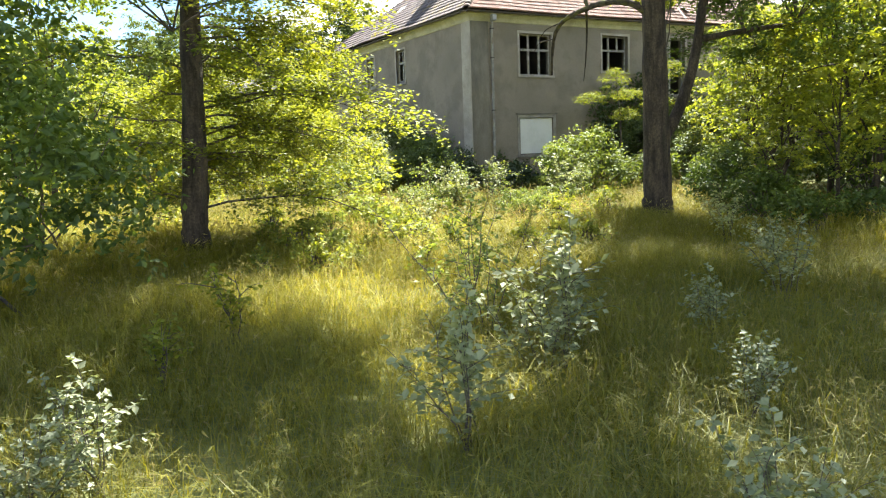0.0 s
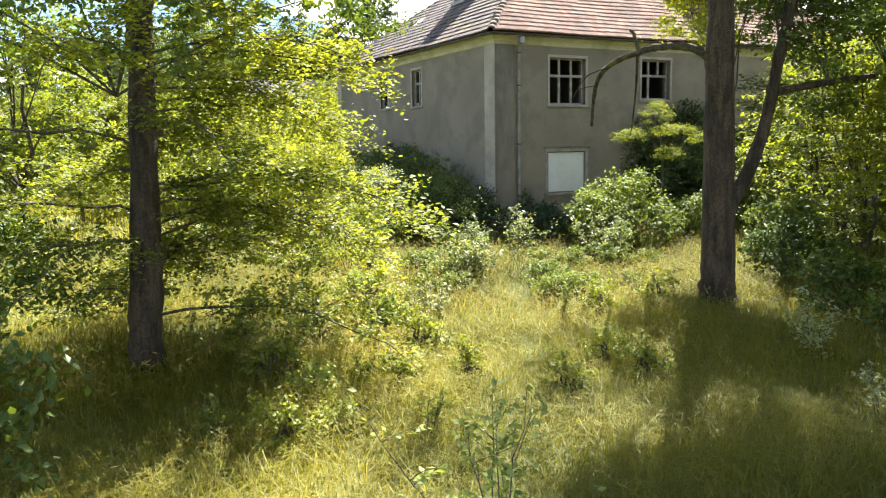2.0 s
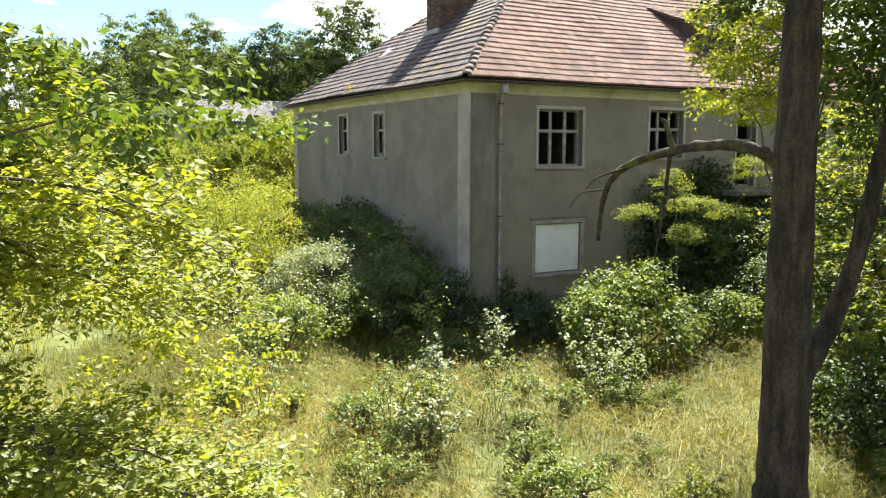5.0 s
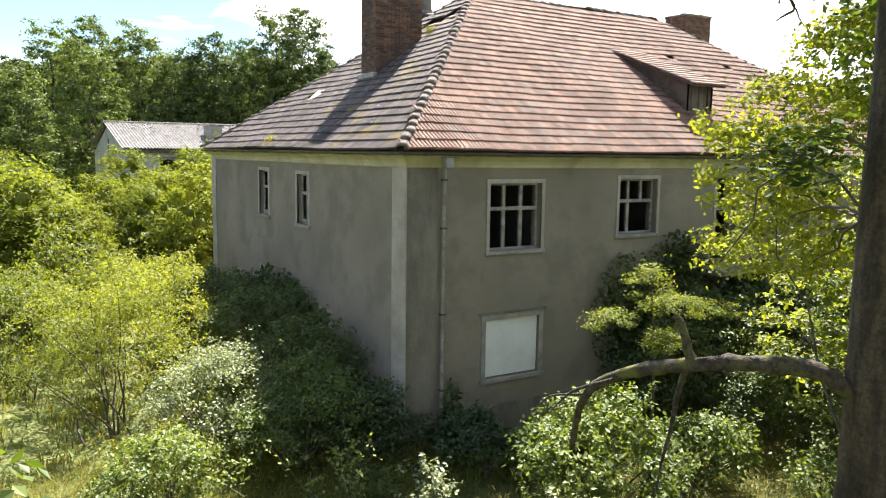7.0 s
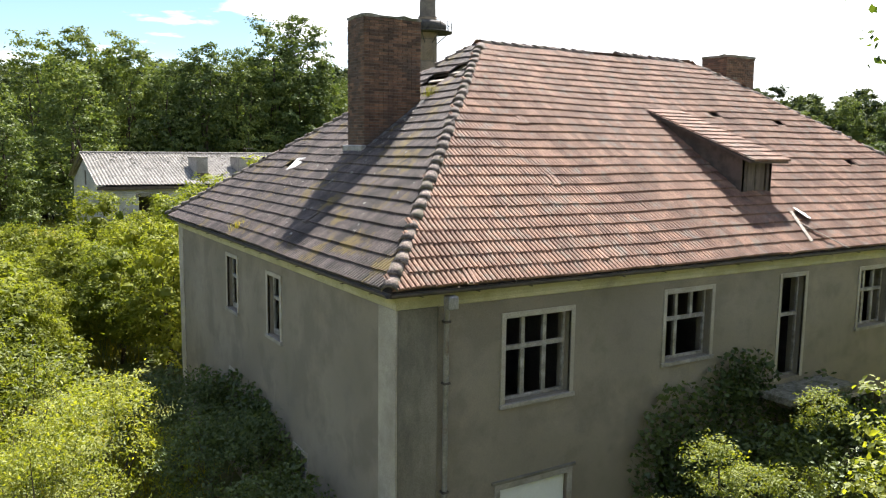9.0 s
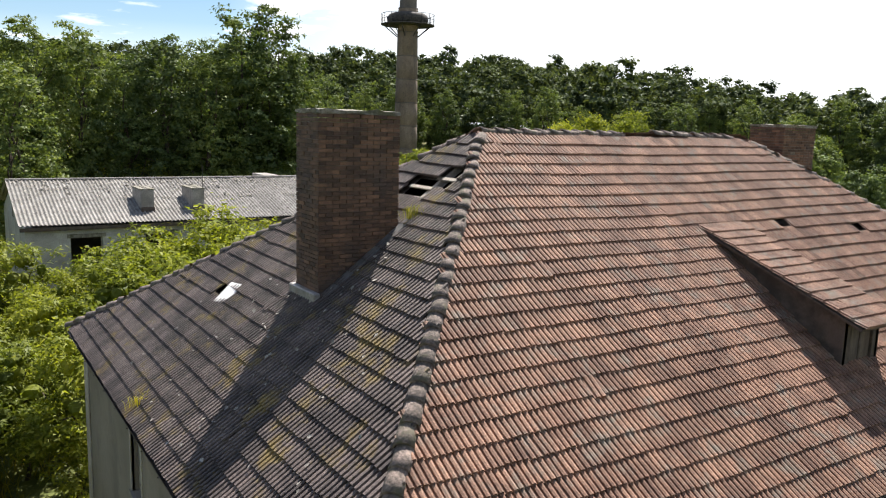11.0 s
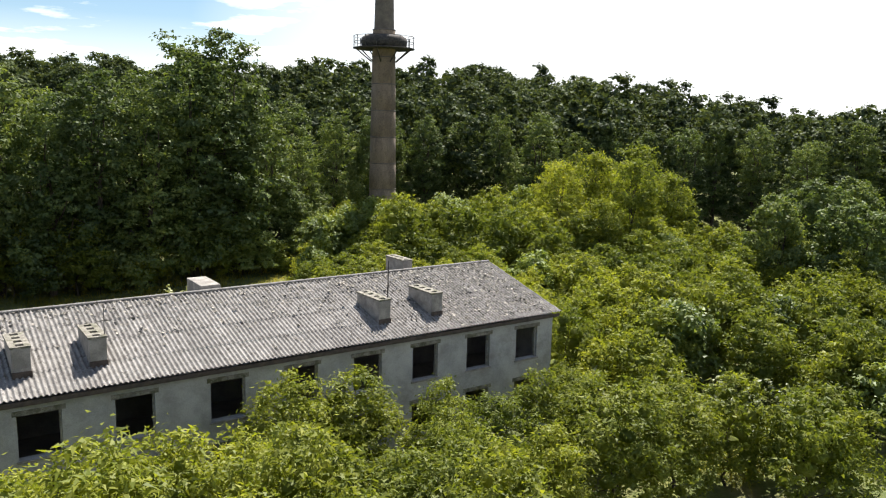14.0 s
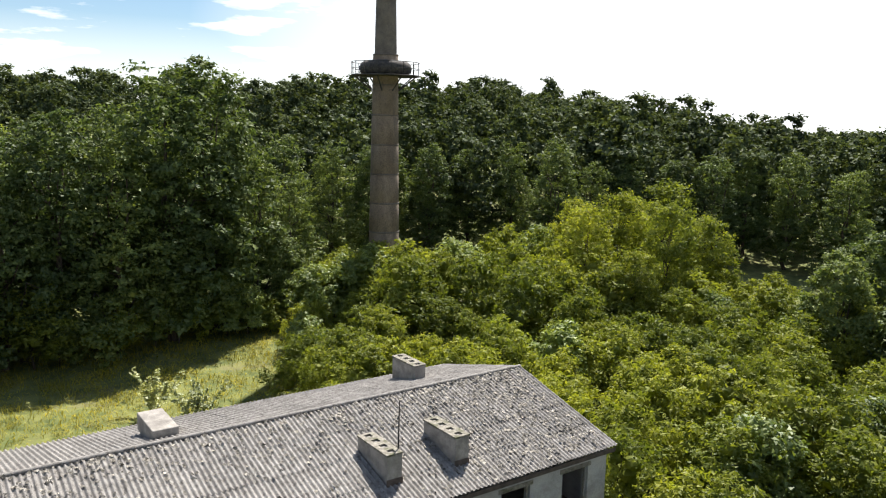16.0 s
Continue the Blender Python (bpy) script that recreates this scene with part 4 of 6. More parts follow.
# broken planks and sheet lying at the eaves
bm = bmesh.new()
box(bm, -0.04, 0.04, -0.6, 0.6, -0.012, 0.012, None, 0.004)
pk = part("plank", bm, TIMBER)
pk.matrix_basis = pose(27.75, 26.35, 8.50, 26, 4, 32)
tagged(pk, "broken grey plank hanging over the eaves", "plank")
copy_thing(pk, pose(27.35, 26.75, 8.72, 32, -6, -30))
bm = bmesh.new()
box(bm, -0.3, 0.3, -0.22, 0.22, -0.008, 0.008, None, 0.003)
sh = part("roof_sheet", bm, BOARD)
sh.matrix_basis = pose(28.0, 27.15, 8.98, 33, 6, 20)
tagged(sh, "pale loose sheet lying on the tiles", "sheet")
copy_thing(sh, pose(15.95, 32.8, 8.42, 0, -36, 15) @ Matrix.Scale(0.5, 4))

# ---- the long barn ----
BX0, BX1, BY0, BY1 = 16.6, 48.55, 62.95, 75.45
BEZ, BRZ, BRY = 8.15, 9.88, 69.2
barn = tagged(new("barracks_building"), "long whitewashed two-storey building with corrugated grey roof", "building")
BW = [(x, x + 1.5, 5.72, 7.45) for x in (45.95, 42.65, 39.35, 36.1, 32.75, 29.35, 25.6, 22.2, 18.6)]
BW += [(x, x + 1.5, 2.9, 4.55) for x in (45.95, 42.65, 39.35, 36.1, 32.75, 29.35, 25.6, 22.2, 18.6)]
wall_panel("wall", "x", BY0, 0.36, BX0, BX1, 1.4, 8.0, BW, WHITEWASH, barn, "grimy whitewashed brick wall")
wall_panel("wall", "x", BY1, -0.36, BX0, BX1, 1.4, 8.0, [], WHITEWASH, barn)
for x, s in ((BX0, 1), (BX1, -1)):
    bm = bmesh.new()
    for dx in (0.0, 0.36 * s):
        bm.faces.new([bm.verts.new((x + dx, y, z)) for y, z in ((BY0 + 0.36, 1.4), (BY1 - 0.36, 1.4), (BY1 - 0.36, 8.0), (BRY, BRZ - 0.16), (BY0 + 0.36, 8.0))])
    bm.verts.ensure_lookup_table()
    for i in range(5):
        j = (i + 1) % 5
        bm.faces.new([bm.verts[i], bm.verts[j], bm.verts[5 + j], bm.verts[5 + i]])
    part("gable", bm, WHITEWASH, barn, "grimy whitewashed gable")
# a dark block stands for the unlit opening; the gable has no hole
boxed("gable_block", BX0 - 0.02, BX0 + 0.1, BRY - 0.25, BRY + 0.25, 7.9, 8.8, DARKWOOD, barn, "dark block in place of a gable opening")
# unseen rooms here too, in the same darkened colour
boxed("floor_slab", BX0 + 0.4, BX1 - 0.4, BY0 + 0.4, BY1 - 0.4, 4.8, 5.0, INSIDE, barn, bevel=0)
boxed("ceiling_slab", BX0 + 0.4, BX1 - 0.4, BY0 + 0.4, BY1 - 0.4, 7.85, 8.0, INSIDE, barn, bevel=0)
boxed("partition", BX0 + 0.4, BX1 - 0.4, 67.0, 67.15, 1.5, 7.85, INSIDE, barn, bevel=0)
for x0, x1, z0, z1 in BW:
    w = tagged(new("window_opening"), "empty window opening with concrete lintel and sill")
    w.parent = barn
    boxed("lintel", x0 - 0.15, x1 + 0.15, BY0 - 0.025, BY0 - 0.001, z1, z1 + 0.2, CONCRETE, w, "", 0.005)
    boxed("sill", x0 - 0.08, x1 + 0.08, BY0 - 0.08, BY0 + 0.2, z0 - 0.08, z0 - 0.004, SILL, w, "", 0.008)
    boxed("jamb", x1 - 0.06, x1, BY0 + 0.14, BY0 + 0.24, z0, z1, FRAME_W, w, "", 0.004)
boxed("eaves_board", BX0 - 0.25, BX1 + 0.25, BY0 - 0.28, BY0 - 0.24, 7.88, 8.07, DARKWOOD, barn)
boxed("eaves_soffit", BX0, BX1, BY0 - 0.24, BY0 + 0.0, 7.98, 8.02, CONCRETE, barn, "", 0)


def sheet_mesh(length, width=1.02):
    """A corrugated sheet, one metre wide, waves running up the slope."""
    k = 42
    x = np.linspace(0, width, k + 1)
    h = 0.040 * np.cos(x / 0.19724 * 2 * np.pi)
    v = np.concatenate([np.stack([x, np.full(k + 1, y), h + dz], 1) for y, dz in ((0, 0.018), (length * 0.5, 0.008), (length, -0.004))])
    q = [(r * (k + 1) + i, r * (k + 1) + i + 1, (r + 1) * (k + 1) + i + 1, (r + 1) * (k + 1) + i) for r in (0, 1) for i in range(k)]
    me = mesh_np("roof_sheet", v, np.array(q), True)
    me.materials.append(SHEET)
    return me


for sgn, ya in ((1, BY0 - 0.3), (-1, BY1 + 0.3)):
    run = abs(BRY - ya)
    rise = BRZ - BEZ
    L = math.hypot(run, rise)
    nrow = 4
    sm = sheet_mesh(L / nrow + 0.12)
    vdir = Vector((0, (BRY - ya) / L, rise / L))
    udir = Vector((1, 0, 0)) if sgn > 0 else Vector((-1, 0, 0))
    ndir = udir.cross(vdir)
    M = Matrix((udir, vdir, ndir)).transposed().to_4x4()
    x0 = BX0 - 0.3 if sgn > 0 else BX1 + 0.3
    for r in range(nrow):
        for i in range(33):
            ob = new("roof_sheet", sm)
            ob.parent = barn
            p = Vector((x0, ya, BEZ)) + udir * (i * 0.9862) + vdir * (r * L / nrow)
            ob.matrix_basis = Matrix.Translation(p + ndir * (0.003 * rng.normal() + 0.02)) @ M @ pose(0, 0, 0, 0.06 * rng.normal(), 0.05 * rng.normal(), 0.04 * rng.normal())
bv, bq = tube_arrays([(BX0 - 0.3, BRY, BRZ + 0.02), (30, BRY, BRZ + 0.03), (40, BRY, BRZ + 0.02), (BX1 + 0.3, BRY, BRZ + 0.02)], [0.10] * 4, 10)
link("ridge_roll", mesh_np("ridge_roll", bv, bq, True), SHEET, barn, "rounded grey ridge capping")


LITTER = surf("moss and flakes", (0.05, 0.045, 0.035), (0.30, 0.28, 0.25), 9, 0.95, 0.5, 40, piece=((0.35, 0.35, 0.33), (1.7, 1.68, 1.6)), grit=0.6)
lr = np.random.default_rng(44)
n = 3400
lu = np.concatenate([lr.uniform(BX0, BX1, n // 2), BX1 - np.abs(lr.normal(size=n - n // 2)) * 5.5])
lf = np.concatenate([1 - np.abs(lr.normal(size=n // 2)) * 0.25, lr.uniform(0.02, 0.98, n - n // 2)])
lok = (lu > BX0) & (lf > 0.02) & (lf < 0.985)
lu, lf = lu[lok], lf[lok]
lp = np.stack([lu, BY0 - 0.3 + lf * (BRY - BY0 + 0.3), BEZ + lf * (BRZ - BEZ) + 0.065], 1)
ln = lr.normal(size=lp.shape) * 0.35 + np.array((0, -0.26, 1.0))
link("roof_litter", mesh_np("roof_litter", *leaves(lp, 0.15, lr, 0.75, 0, 0.6, False, ln)), LITTER, barn, "flakes and moss lying on the sheets", "stuff")


def low_chimney(x, y0, y1, ztop, sgn):
    """A long low chimney lying up the slope, with a slab and flue slots."""
    top = tagged(new("chimney"), "long low rendered chimney with a flat capping")
    top.parent = barn
    boxed("shaft", x - 0.32, x + 0.32, y0, y1, BEZ, ztop - 0.08, RENDERED, top, "dirty rendered shaft", 0.01)
    boxed("tar_foot", x - 0.35, x + 0.35, min(y0, y0 - 0.03 * sgn), max(y0, y0 - 0.03 * sgn) + 0.02, BEZ, BEZ + 0.62, DARKWOOD, top, "black tarred foot", 0.01)
    bm = bmesh.new()
    k = 4
    st = (y1 - y0) / k
    for i in range(k):
        a = y0 + i * st
        box(bm, x - 0.36, x + 0.36, a, a + st * 0.25, ztop - 0.08, ztop)
        box(bm, x - 0.36, x - 0.14, a + st * 0.25, a + st * 0.75, ztop - 0.08, ztop)
        box(bm, x + 0.14, x + 0.36, a + st * 0.25, a + st * 0.75, ztop - 0.08, ztop)
        box(bm, x - 0.36, x + 0.36, a + st * 0.75, a + st, ztop - 0.08, ztop)
    part("capping", bm, CONCRETE, top, "concrete capping with flue slots")


for x in (22.6, 25.3, 38.4, 41.5):
    low_chimney(x, 64.06, 66.3, 9.74, 1)
low_chimney(44.7, 71.9, 74.0, 9.9, -1)
boxed("roof_hatch", 31.4, 32.4, 70.3, 72.6, 9.2, 9.95, RENDERED, barn, "low rendered roof hatch", 0.02)
mv, mq = tube_arrays([(38.75, 64.4, 9.0), (38.76, 64.4, 10.5), (38.78, 64.4, 11.6)], [0.035, 0.03, 0.02], 6)
link("mast", mesh_np("mast", mv, mq, True), IRON, barn, "thin dark aerial mast")
mv, mq = joined([tube_arrays([(25.6, 64.3, 9.2), (25.6, 64.3, 11.0)], [0.02, 0.015], 5), tube_arrays([(25.3, 64.3, 10.3), (25.9, 64.3, 10.3)], [0.012, 0.012], 4)])
link("mast", mesh_np("mast", mv, mq), IRON, barn, "thin dark aerial mast")

# ---- the tall stack ----
SX, SY = 65.4, 110.0
stack = tagged(new("smokestack"), "tall brown concrete smokestack with an iron gallery", "chimney")
stack.location = (SX, SY, 0)


def ring(name, prof, mat, parent, sides=28, label=""):
    th = np.linspace(0, 2 * np.pi, sides, endpoint=False)
    v = np.concatenate([np.stack([np.cos(th) * r, np.sin(th) * r, np.full(sides, z)], 1) for r, z in prof])
    q = [(k * sides + i, k * sides + (i + 1) % sides, (k + 1) * sides + (i + 1) % sides, (k + 1) * sides + i) for k in range(len(prof) - 1) for i in range(sides)]
    return link(name, mesh_np(name, v, np.array(q), True), mat, parent, label)


z, zs = 1.5, []
while z < 25.2:
    r = lambda q: 1.62 - 0.0155 * (q - 5)
    ring("drum", [(r(z) - 0.05, z), (r(z), z + 0.05), (r(z + 2.9), z + 2.9), (r(z + 2.9) - 0.05, z + 2.95)], STACK, stack)
    ring("hoop", [(r(z + 2.9) - 0.1, z + 2.86), (r(z + 2.9) + 0.035, z + 2.86), (r(z + 2.9) + 0.035, z + 2.98), (r(z + 2.9) - 0.1, z + 2.98)], STACK_TOP, stack, label="dark hoop at a joint")
    z += 2.96
ring("shaft", [(1.16, 25.0), (1.12, 28), (0.9, 38), (0.84, 46), (0.6, 46), (0.6, 40)], STACK_TOP, stack, label="sooted upper shaft")
gal = tagged(new("gallery"), "iron gallery with railing round a water drum")
gal.parent = stack
ring("gallery_floor", [(1.2, 26.0), (3.45, 26.0), (3.45, 26.12), (1.2, 26.12)], IRON, gal)
ring("water_drum", [(1.15, 26.14), (2.2, 26.14), (2.55, 26.35), (2.65, 26.8), (2.5, 27.25), (2.1, 27.5), (1.15, 27.6)], IRON, gal, label="dark rounded ring tank")
for k in range(16):
    t = k * math.pi / 8
    boxed("railing_post", -0.03, 0.03, -0.03, 0.03, 26.12, 27.35, IRON, gal, "", 0.004, pose(3.39 * math.cos(t), 3.39 * math.sin(t), 0, 0, 0, math.degrees(t)))
    if k % 2 == 0:
        pv, pq = tube_arrays([(3.1 * math.cos(t), 3.1 * math.sin(t), 25.98), (1.4 * math.cos(t), 1.4 * math.sin(t), 24.6)], [0.07, 0.07], 5)
        link("bracket", mesh_np("bracket", pv, pq), IRON, gal)
for z in (26.7, 27.33):
    ring("rail", [(3.36, z), (3.42, z), (3.42, z + 0.05), (3.36, z + 0.05), (3.36, z)], IRON, gal)

# ---- trees round the meadow ----


def limb(parent, pts, r0, r1, mat, label="", name="limb", sides=9, wob=0.06, seed=1):
    p = np.array(pts, float)
    s = np.linspace(0, 1, len(p))
    f = np.linspace(0, 1, 4 * len(p))
    q = np.stack([np.interp(f, s, p[:, k]) for k in range(3)], 1)
    for _ in range(2):
        q[1:-1] = 0.25 * q[:-2] + 0.5 * q[1:-1] + 0.25 * q[2:]
    v, c = tube_arrays(q, np.interp(f, [0, 1], [r0, r1]), sides, wob, seed)
    return link(name, mesh_np(name, v, c, True), mat, parent, label)


def flared(parent, x, y, z0, path, r, seed, name="trunk", sides=14):
    """A trunk with root flare, through the points of the path."""
    p = np.array([(x, y, z0 - 0.3), (x, y, z0 + 0.15), (x, y, z0 + 0.6), *path], float)
    rr = np.array([r * 1.5, r * 1.25, r * 1.06, *[r * k for k in np.linspace(1.0, 0.55, len(path))]])
    s = np.linspace(0, 1, len(p)); f = np.linspace(0, 1, 5 * len(p))
    q = np.stack([np.interp(f, s, p[:, k]) for k in range(3)], 1)
    v, c = tube_arrays(q, np.interp(f, s, rr), sides, 0.045, seed)
    return link(name, mesh_np(name, v, c, True), BARK, parent)


def foliage(parent, blobs, tufts, per, spread, size, mat, seed, slim=0.6, shell=0.5, flat=0.6, name="crown", label="", twigs=0, root=None):
    """A crown of leaf tufts in the blobs, with thin twigs that run to them from root."""
    r_ = np.random.default_rng(seed)
    leafage, tuft = tufted(blobs, tufts, spread * 1.45, int(per * 1.45), size, r_, 0.5, slim, flat, 0.7, -0.7, False, shell)
    link(name, mesh_np(name, *leafage), mat, parent, label)
    if twigs:
        pcs = []
        for i in range(twigs):
            c = tuft[r_.integers(len(tuft))]
            o = np.array(root[r_.integers(len(root))], float)
            pcs.append(tube_arrays(bent(o, c, 6, 0.15, 0.06, seed + i), 0.022 * np.linspace(1, 0.2, 6), 5, 0, i))
        link("branchwork", mesh_np("branchwork", *joined(pcs), smooth=True), TWIG, parent, "thin dark branches")


# the oak with the dead limb
oak = tagged(new("oak_tree"), "tall oak with a forked trunk and a dead drooping limb", "tree")
OX, OY = 14.45, 15.0
OZ = gz(OX, OY)
flared(oak, OX, OY, OZ, [(14.42, 15.0, 3.0), (14.36, 15.0, 5.0), (14.26, 14.95, 7.0), (14.42, 15.05, 9.5), (14.7, 15.3, 12.0)], 0.325, 3)
limb(oak, [(14.55, 15.0, 2.9), (15.05, 14.9, 3.6), (15.4, 14.7, 4.8), (15.5, 14.5, 6.4), (15.9, 14.2, 8.4), (16.6, 14.0, 10.5)], 0.17, 0.06, BARK, "forked rising limb")
limb(oak, [(15.45, 14.6, 5.4), (16.6, 14.2, 5.6), (18.2, 13.8, 5.8), (20.0, 13.6, 6.3)], 0.085, 0.03, BARK)
limb(oak, [(14.15, 15.08, 6.07), (13.85, 15.22, 6.29), (13.48, 15.45, 6.34), (13.25, 15.7, 6.32), (13.07, 16.02, 6.25), (12.9, 16.4, 6.15), (12.81, 16.8, 5.95), (12.92, 17.15, 5.72), (13.1, 17.45, 5.45), (13.2, 17.62, 5.17), (13.32, 17.8, 4.82)], 0.086, 0.030, DEADWOOD, "dead mossy limb", "dead_limb", 9, 0.14)
limb(oak, [(13.08, 15.98, 6.29), (13.07, 16.05, 6.47), (13.05, 16.12, 6.66), (12.96, 16.14, 6.7)], 0.05, 0.024, DEADWOOD, "broken stub", "dead_limb", 7, 0.15)
limb(oak, [(13.1, 16.05, 6.22), (13.4, 16.4, 5.82), (13.5, 16.55, 5.37), (13.62, 16.75, 4.97), (13.6, 16.8, 4.57)], 0.034, 0.010, DEADWOOD, "", "dead_limb")
limb(oak, [(12.85, 16.6, 6.02), (12.5, 16.9, 5.87), (12.4, 17.1, 5.62)], 0.022, 0.007, DEADWOOD, "", "dead_limb")
limb(oak, [(12.95, 17.2, 5.67), (12.7, 17.5, 5.62), (12.65, 17.7, 5.37)], 0.016, 0.006, DEADWOOD, "", "dead_limb")
limb(oak, [(15.4, 16.0, 11.4), (16.8, 17.8, 11.2), (17.9, 18.9, 10.85), (18.5, 19.05, 10.6), (18.72, 19.05, 10.4), (18.5, 19.1, 10.3), (18.32, 19.1, 10.2)], 0.045, 0.010, BARK, "bare hanging twig", "dead_limb")
limb(oak, [(18.72, 19.05, 10.42), (18.75, 19.0, 10.25), (18.95, 18.95, 10.08)], 0.013, 0.005, BARK, "", "dead_limb")
# some upper lobes lie out of view, added to shade the meadow
foliage(oak, [(16.5, 14.0, 9.8, 2.4, 2.4, 1.6), (17.6, 12.4, 8.0, 2.2, 2.2, 1.3), (15.8, 12.0, 11.5, 2.6, 2.4, 1.6), (18.3, 15.6, 9.6, 2.2, 2.2, 1.7), (18.3, 17.0, 8.3, 1.7, 1.7, 1.0), (20.4, 18.8, 12.0, 2.0, 2.0, 1.2), (15.4, 17.4, 12.9, 1.7, 1.7, 0.9), (17.0, 18.4, 12.9, 1.6, 1.6, 0.9), (17.3, 16.0, 12.2, 2.3, 2.3, 1.6),
              (14.2, 11.2, 9.6, 1.6, 1.5, 1.0), (19.5, 13.6, 6.8, 1.6, 1.5, 0.9), (16.6, 13.2, 13.6, 2.6, 2.4, 1.4), (16.2, 14.4, 7.0, 1.5, 1.5, 1.1), (17.6, 14.8, 8.0, 1.5, 1.5, 1.0), (16.2, 12.7, 6.0, 1.4, 1.3, 0.8), (18.4, 13.0, 5.2, 1.4, 1.3, 0.7), (13.8, 15.3, 13.0, 2.6, 2.4, 1.2), (13.6, 12.8, 12.6, 1.8, 1.8, 1.0), (19.6, 17.8, 11.6, 2.0, 2.0, 1.1)], 1800, 19, 0.28, 0.115, L_OAK_SHADE, 11,
        twigs=50, root=[(14.5, 15, 9), (15.9, 14.2, 8.2), (18.0, 13.8, 5.8), (14.4, 15.1, 10.5)])
foliage(oak, [(15.4, 14.9, 7.7, 0.9, 0.6, 0.6), (16.6, 15.0, 7.3, 0.9, 0.7, 0.7), (17.2, 15.0, 6.4, 0.8, 0.7, 0.6), (15.2, 14.6, 8.7, 0.9, 0.7, 0.6), (16.9, 14.9, 8.4, 0.9, 0.7, 0.6), (17.6, 14.8, 5.2, 0.7, 0.6, 0.6)], 260, 28, 0.24, 0.09, L_OAK_SHADE, 14, name="side_spray", twigs=12,
        root=[(15.5, 14.5, 6.2), (15.8, 14.3, 7.8), (16.6, 14.2, 5.6)])
# unseen lobes added overhead, placed to cast shade on the foreground
foliage(oak, [(12.4, 12.4, 11.0, 1.5, 1.5, 0.6), (13.6, 11.4, 11.4, 1.8, 1.8, 0.8), (11.4, 10.8, 11.4, 1.2, 1.2, 0.6), (14.2, 12.8, 11.0, 1.5, 1.4, 0.7), (8.8, 12.7, 14.2, 1.1, 1.1, 0.8), (9.0, 14.0, 14.5, 1.5, 1.4, 0.8), (9.0, 11.3, 14.2, 0.8, 0.8, 0.5), (9.9, 10.2, 14.0, 1.0, 1.0, 0.6), (9.0, 9.4, 14.0, 1.0, 1.0, 0.6), (12.9, 11.6, 13.8, 1.6, 1.6, 0.9), (14.0, 13.8, 14.6, 1.8, 1.8, 0.9), (12.0, 13.3, 13.6, 1.1, 1.1, 0.8), (9.0, 8.2, 13.8, 1.5, 1.5, 0.8), (13.8, 9.4, 13.4, 1.5, 1.5, 0.8)], 1100, 14, 0.28, 0.22, L_OAK_SHADE, 13,
        name="high_crown", twigs=30, root=[(14.5, 15.2, 11.0), (14.6, 15.3, 12.0)])
# low spray gets the brighter hornbeam colour, with sunlight put into the leaves
foliage(oak, [(15.4, 16.9, 7.2, 0.8, 0.8, 0.7), (15.6, 17.0, 8.5, 0.9, 0.9, 0.5), (16.7, 17.4, 7.0, 0.7, 0.7, 0.5), (16.6, 17.0, 8.0, 0.7, 0.7, 0.6), (15.0, 17.0, 8.0, 0.5, 0.5, 0.5), (16.8, 16.8, 9.2, 0.8, 0.8, 0.7)], 300, 28, 0.19, 0.072, L_HORN, 12,
        name="low_spray", twigs=8, root=[(14.5, 15.1, 6.0), (14.6, 15.2, 7.5), (14.6, 15.1, 4.5)])

# an unseen second oak, added so its crown shades the start of the flight
oak2 = tagged(new("oak_tree"), "unseen broad oak added to shade the meadow", "tree")
flared(oak2, 13.0, 5.2, gz(13.0, 5.2), [(13.0, 5.2, 3.0), (12.9, 5.3, 5.5), (12.6, 5.6, 8.0), (12.0, 6.2, 10.5), (11.4, 6.8, 12.5)], 0.34, 8)
for k, (bx, by, bz) in enumerate(((7.0, 6.4, 11.6), (9.6, 8.6, 11.8), (12.8, 10.6, 11.6), (10.6, 4.6, 12.2))):
    limb(oak2, [(12.6, 5.6, 8.0), (12.6 + (bx - 12.6) * 0.5, 5.6 + (by - 5.6) * 0.5, 10.6), (bx, by, bz)], 0.14, 0.04, BARK, seed=k + 2)
foliage(oak2, [(6.4, 6.2, 12.0, 2.6, 2.4, 1.2), (9.4, 7.8, 12.2, 3.2, 2.8, 1.4), (13.3, 9.4, 12.0, 2.4, 2.4, 1.2), (10.6, 5.0, 12.6, 2.8, 2.6, 1.4), (8.0, 4.6, 12.2, 2.4, 2.2, 1.2), (9.5, 12.7, 12.7, 1.5, 1.5, 0.8), (7.2, 9.0, 12.6, 1.8, 1.8, 1.0), (8.4, 14.3, 13.0, 1.5, 1.5, 0.8), (6.9, 15.4, 13.0, 1.6, 1.6, 0.8)], 600, 18, 0.34, 0.19, L_OAK_SHADE, 15, twigs=24,
        root=[(9.6, 8.6, 11.8), (7.0, 6.4, 11.6), (12.8, 10.6, 11.6)])

# the hornbeam with low sunlit boughs
horn = tagged(new("hornbeam_tree"), "slender dark trunk with low sunlit spreading boughs", "tree")
flared(horn, 3.25, 15.8, gz(3.25, 15.8), [(3.33, 15.82, 2.6), (3.40, 15.85, 4.2), (3.47, 15.9, 6.5), (3.46, 16.0, 9.0), (3.4, 16.1, 11.5)], 0.235, 5)


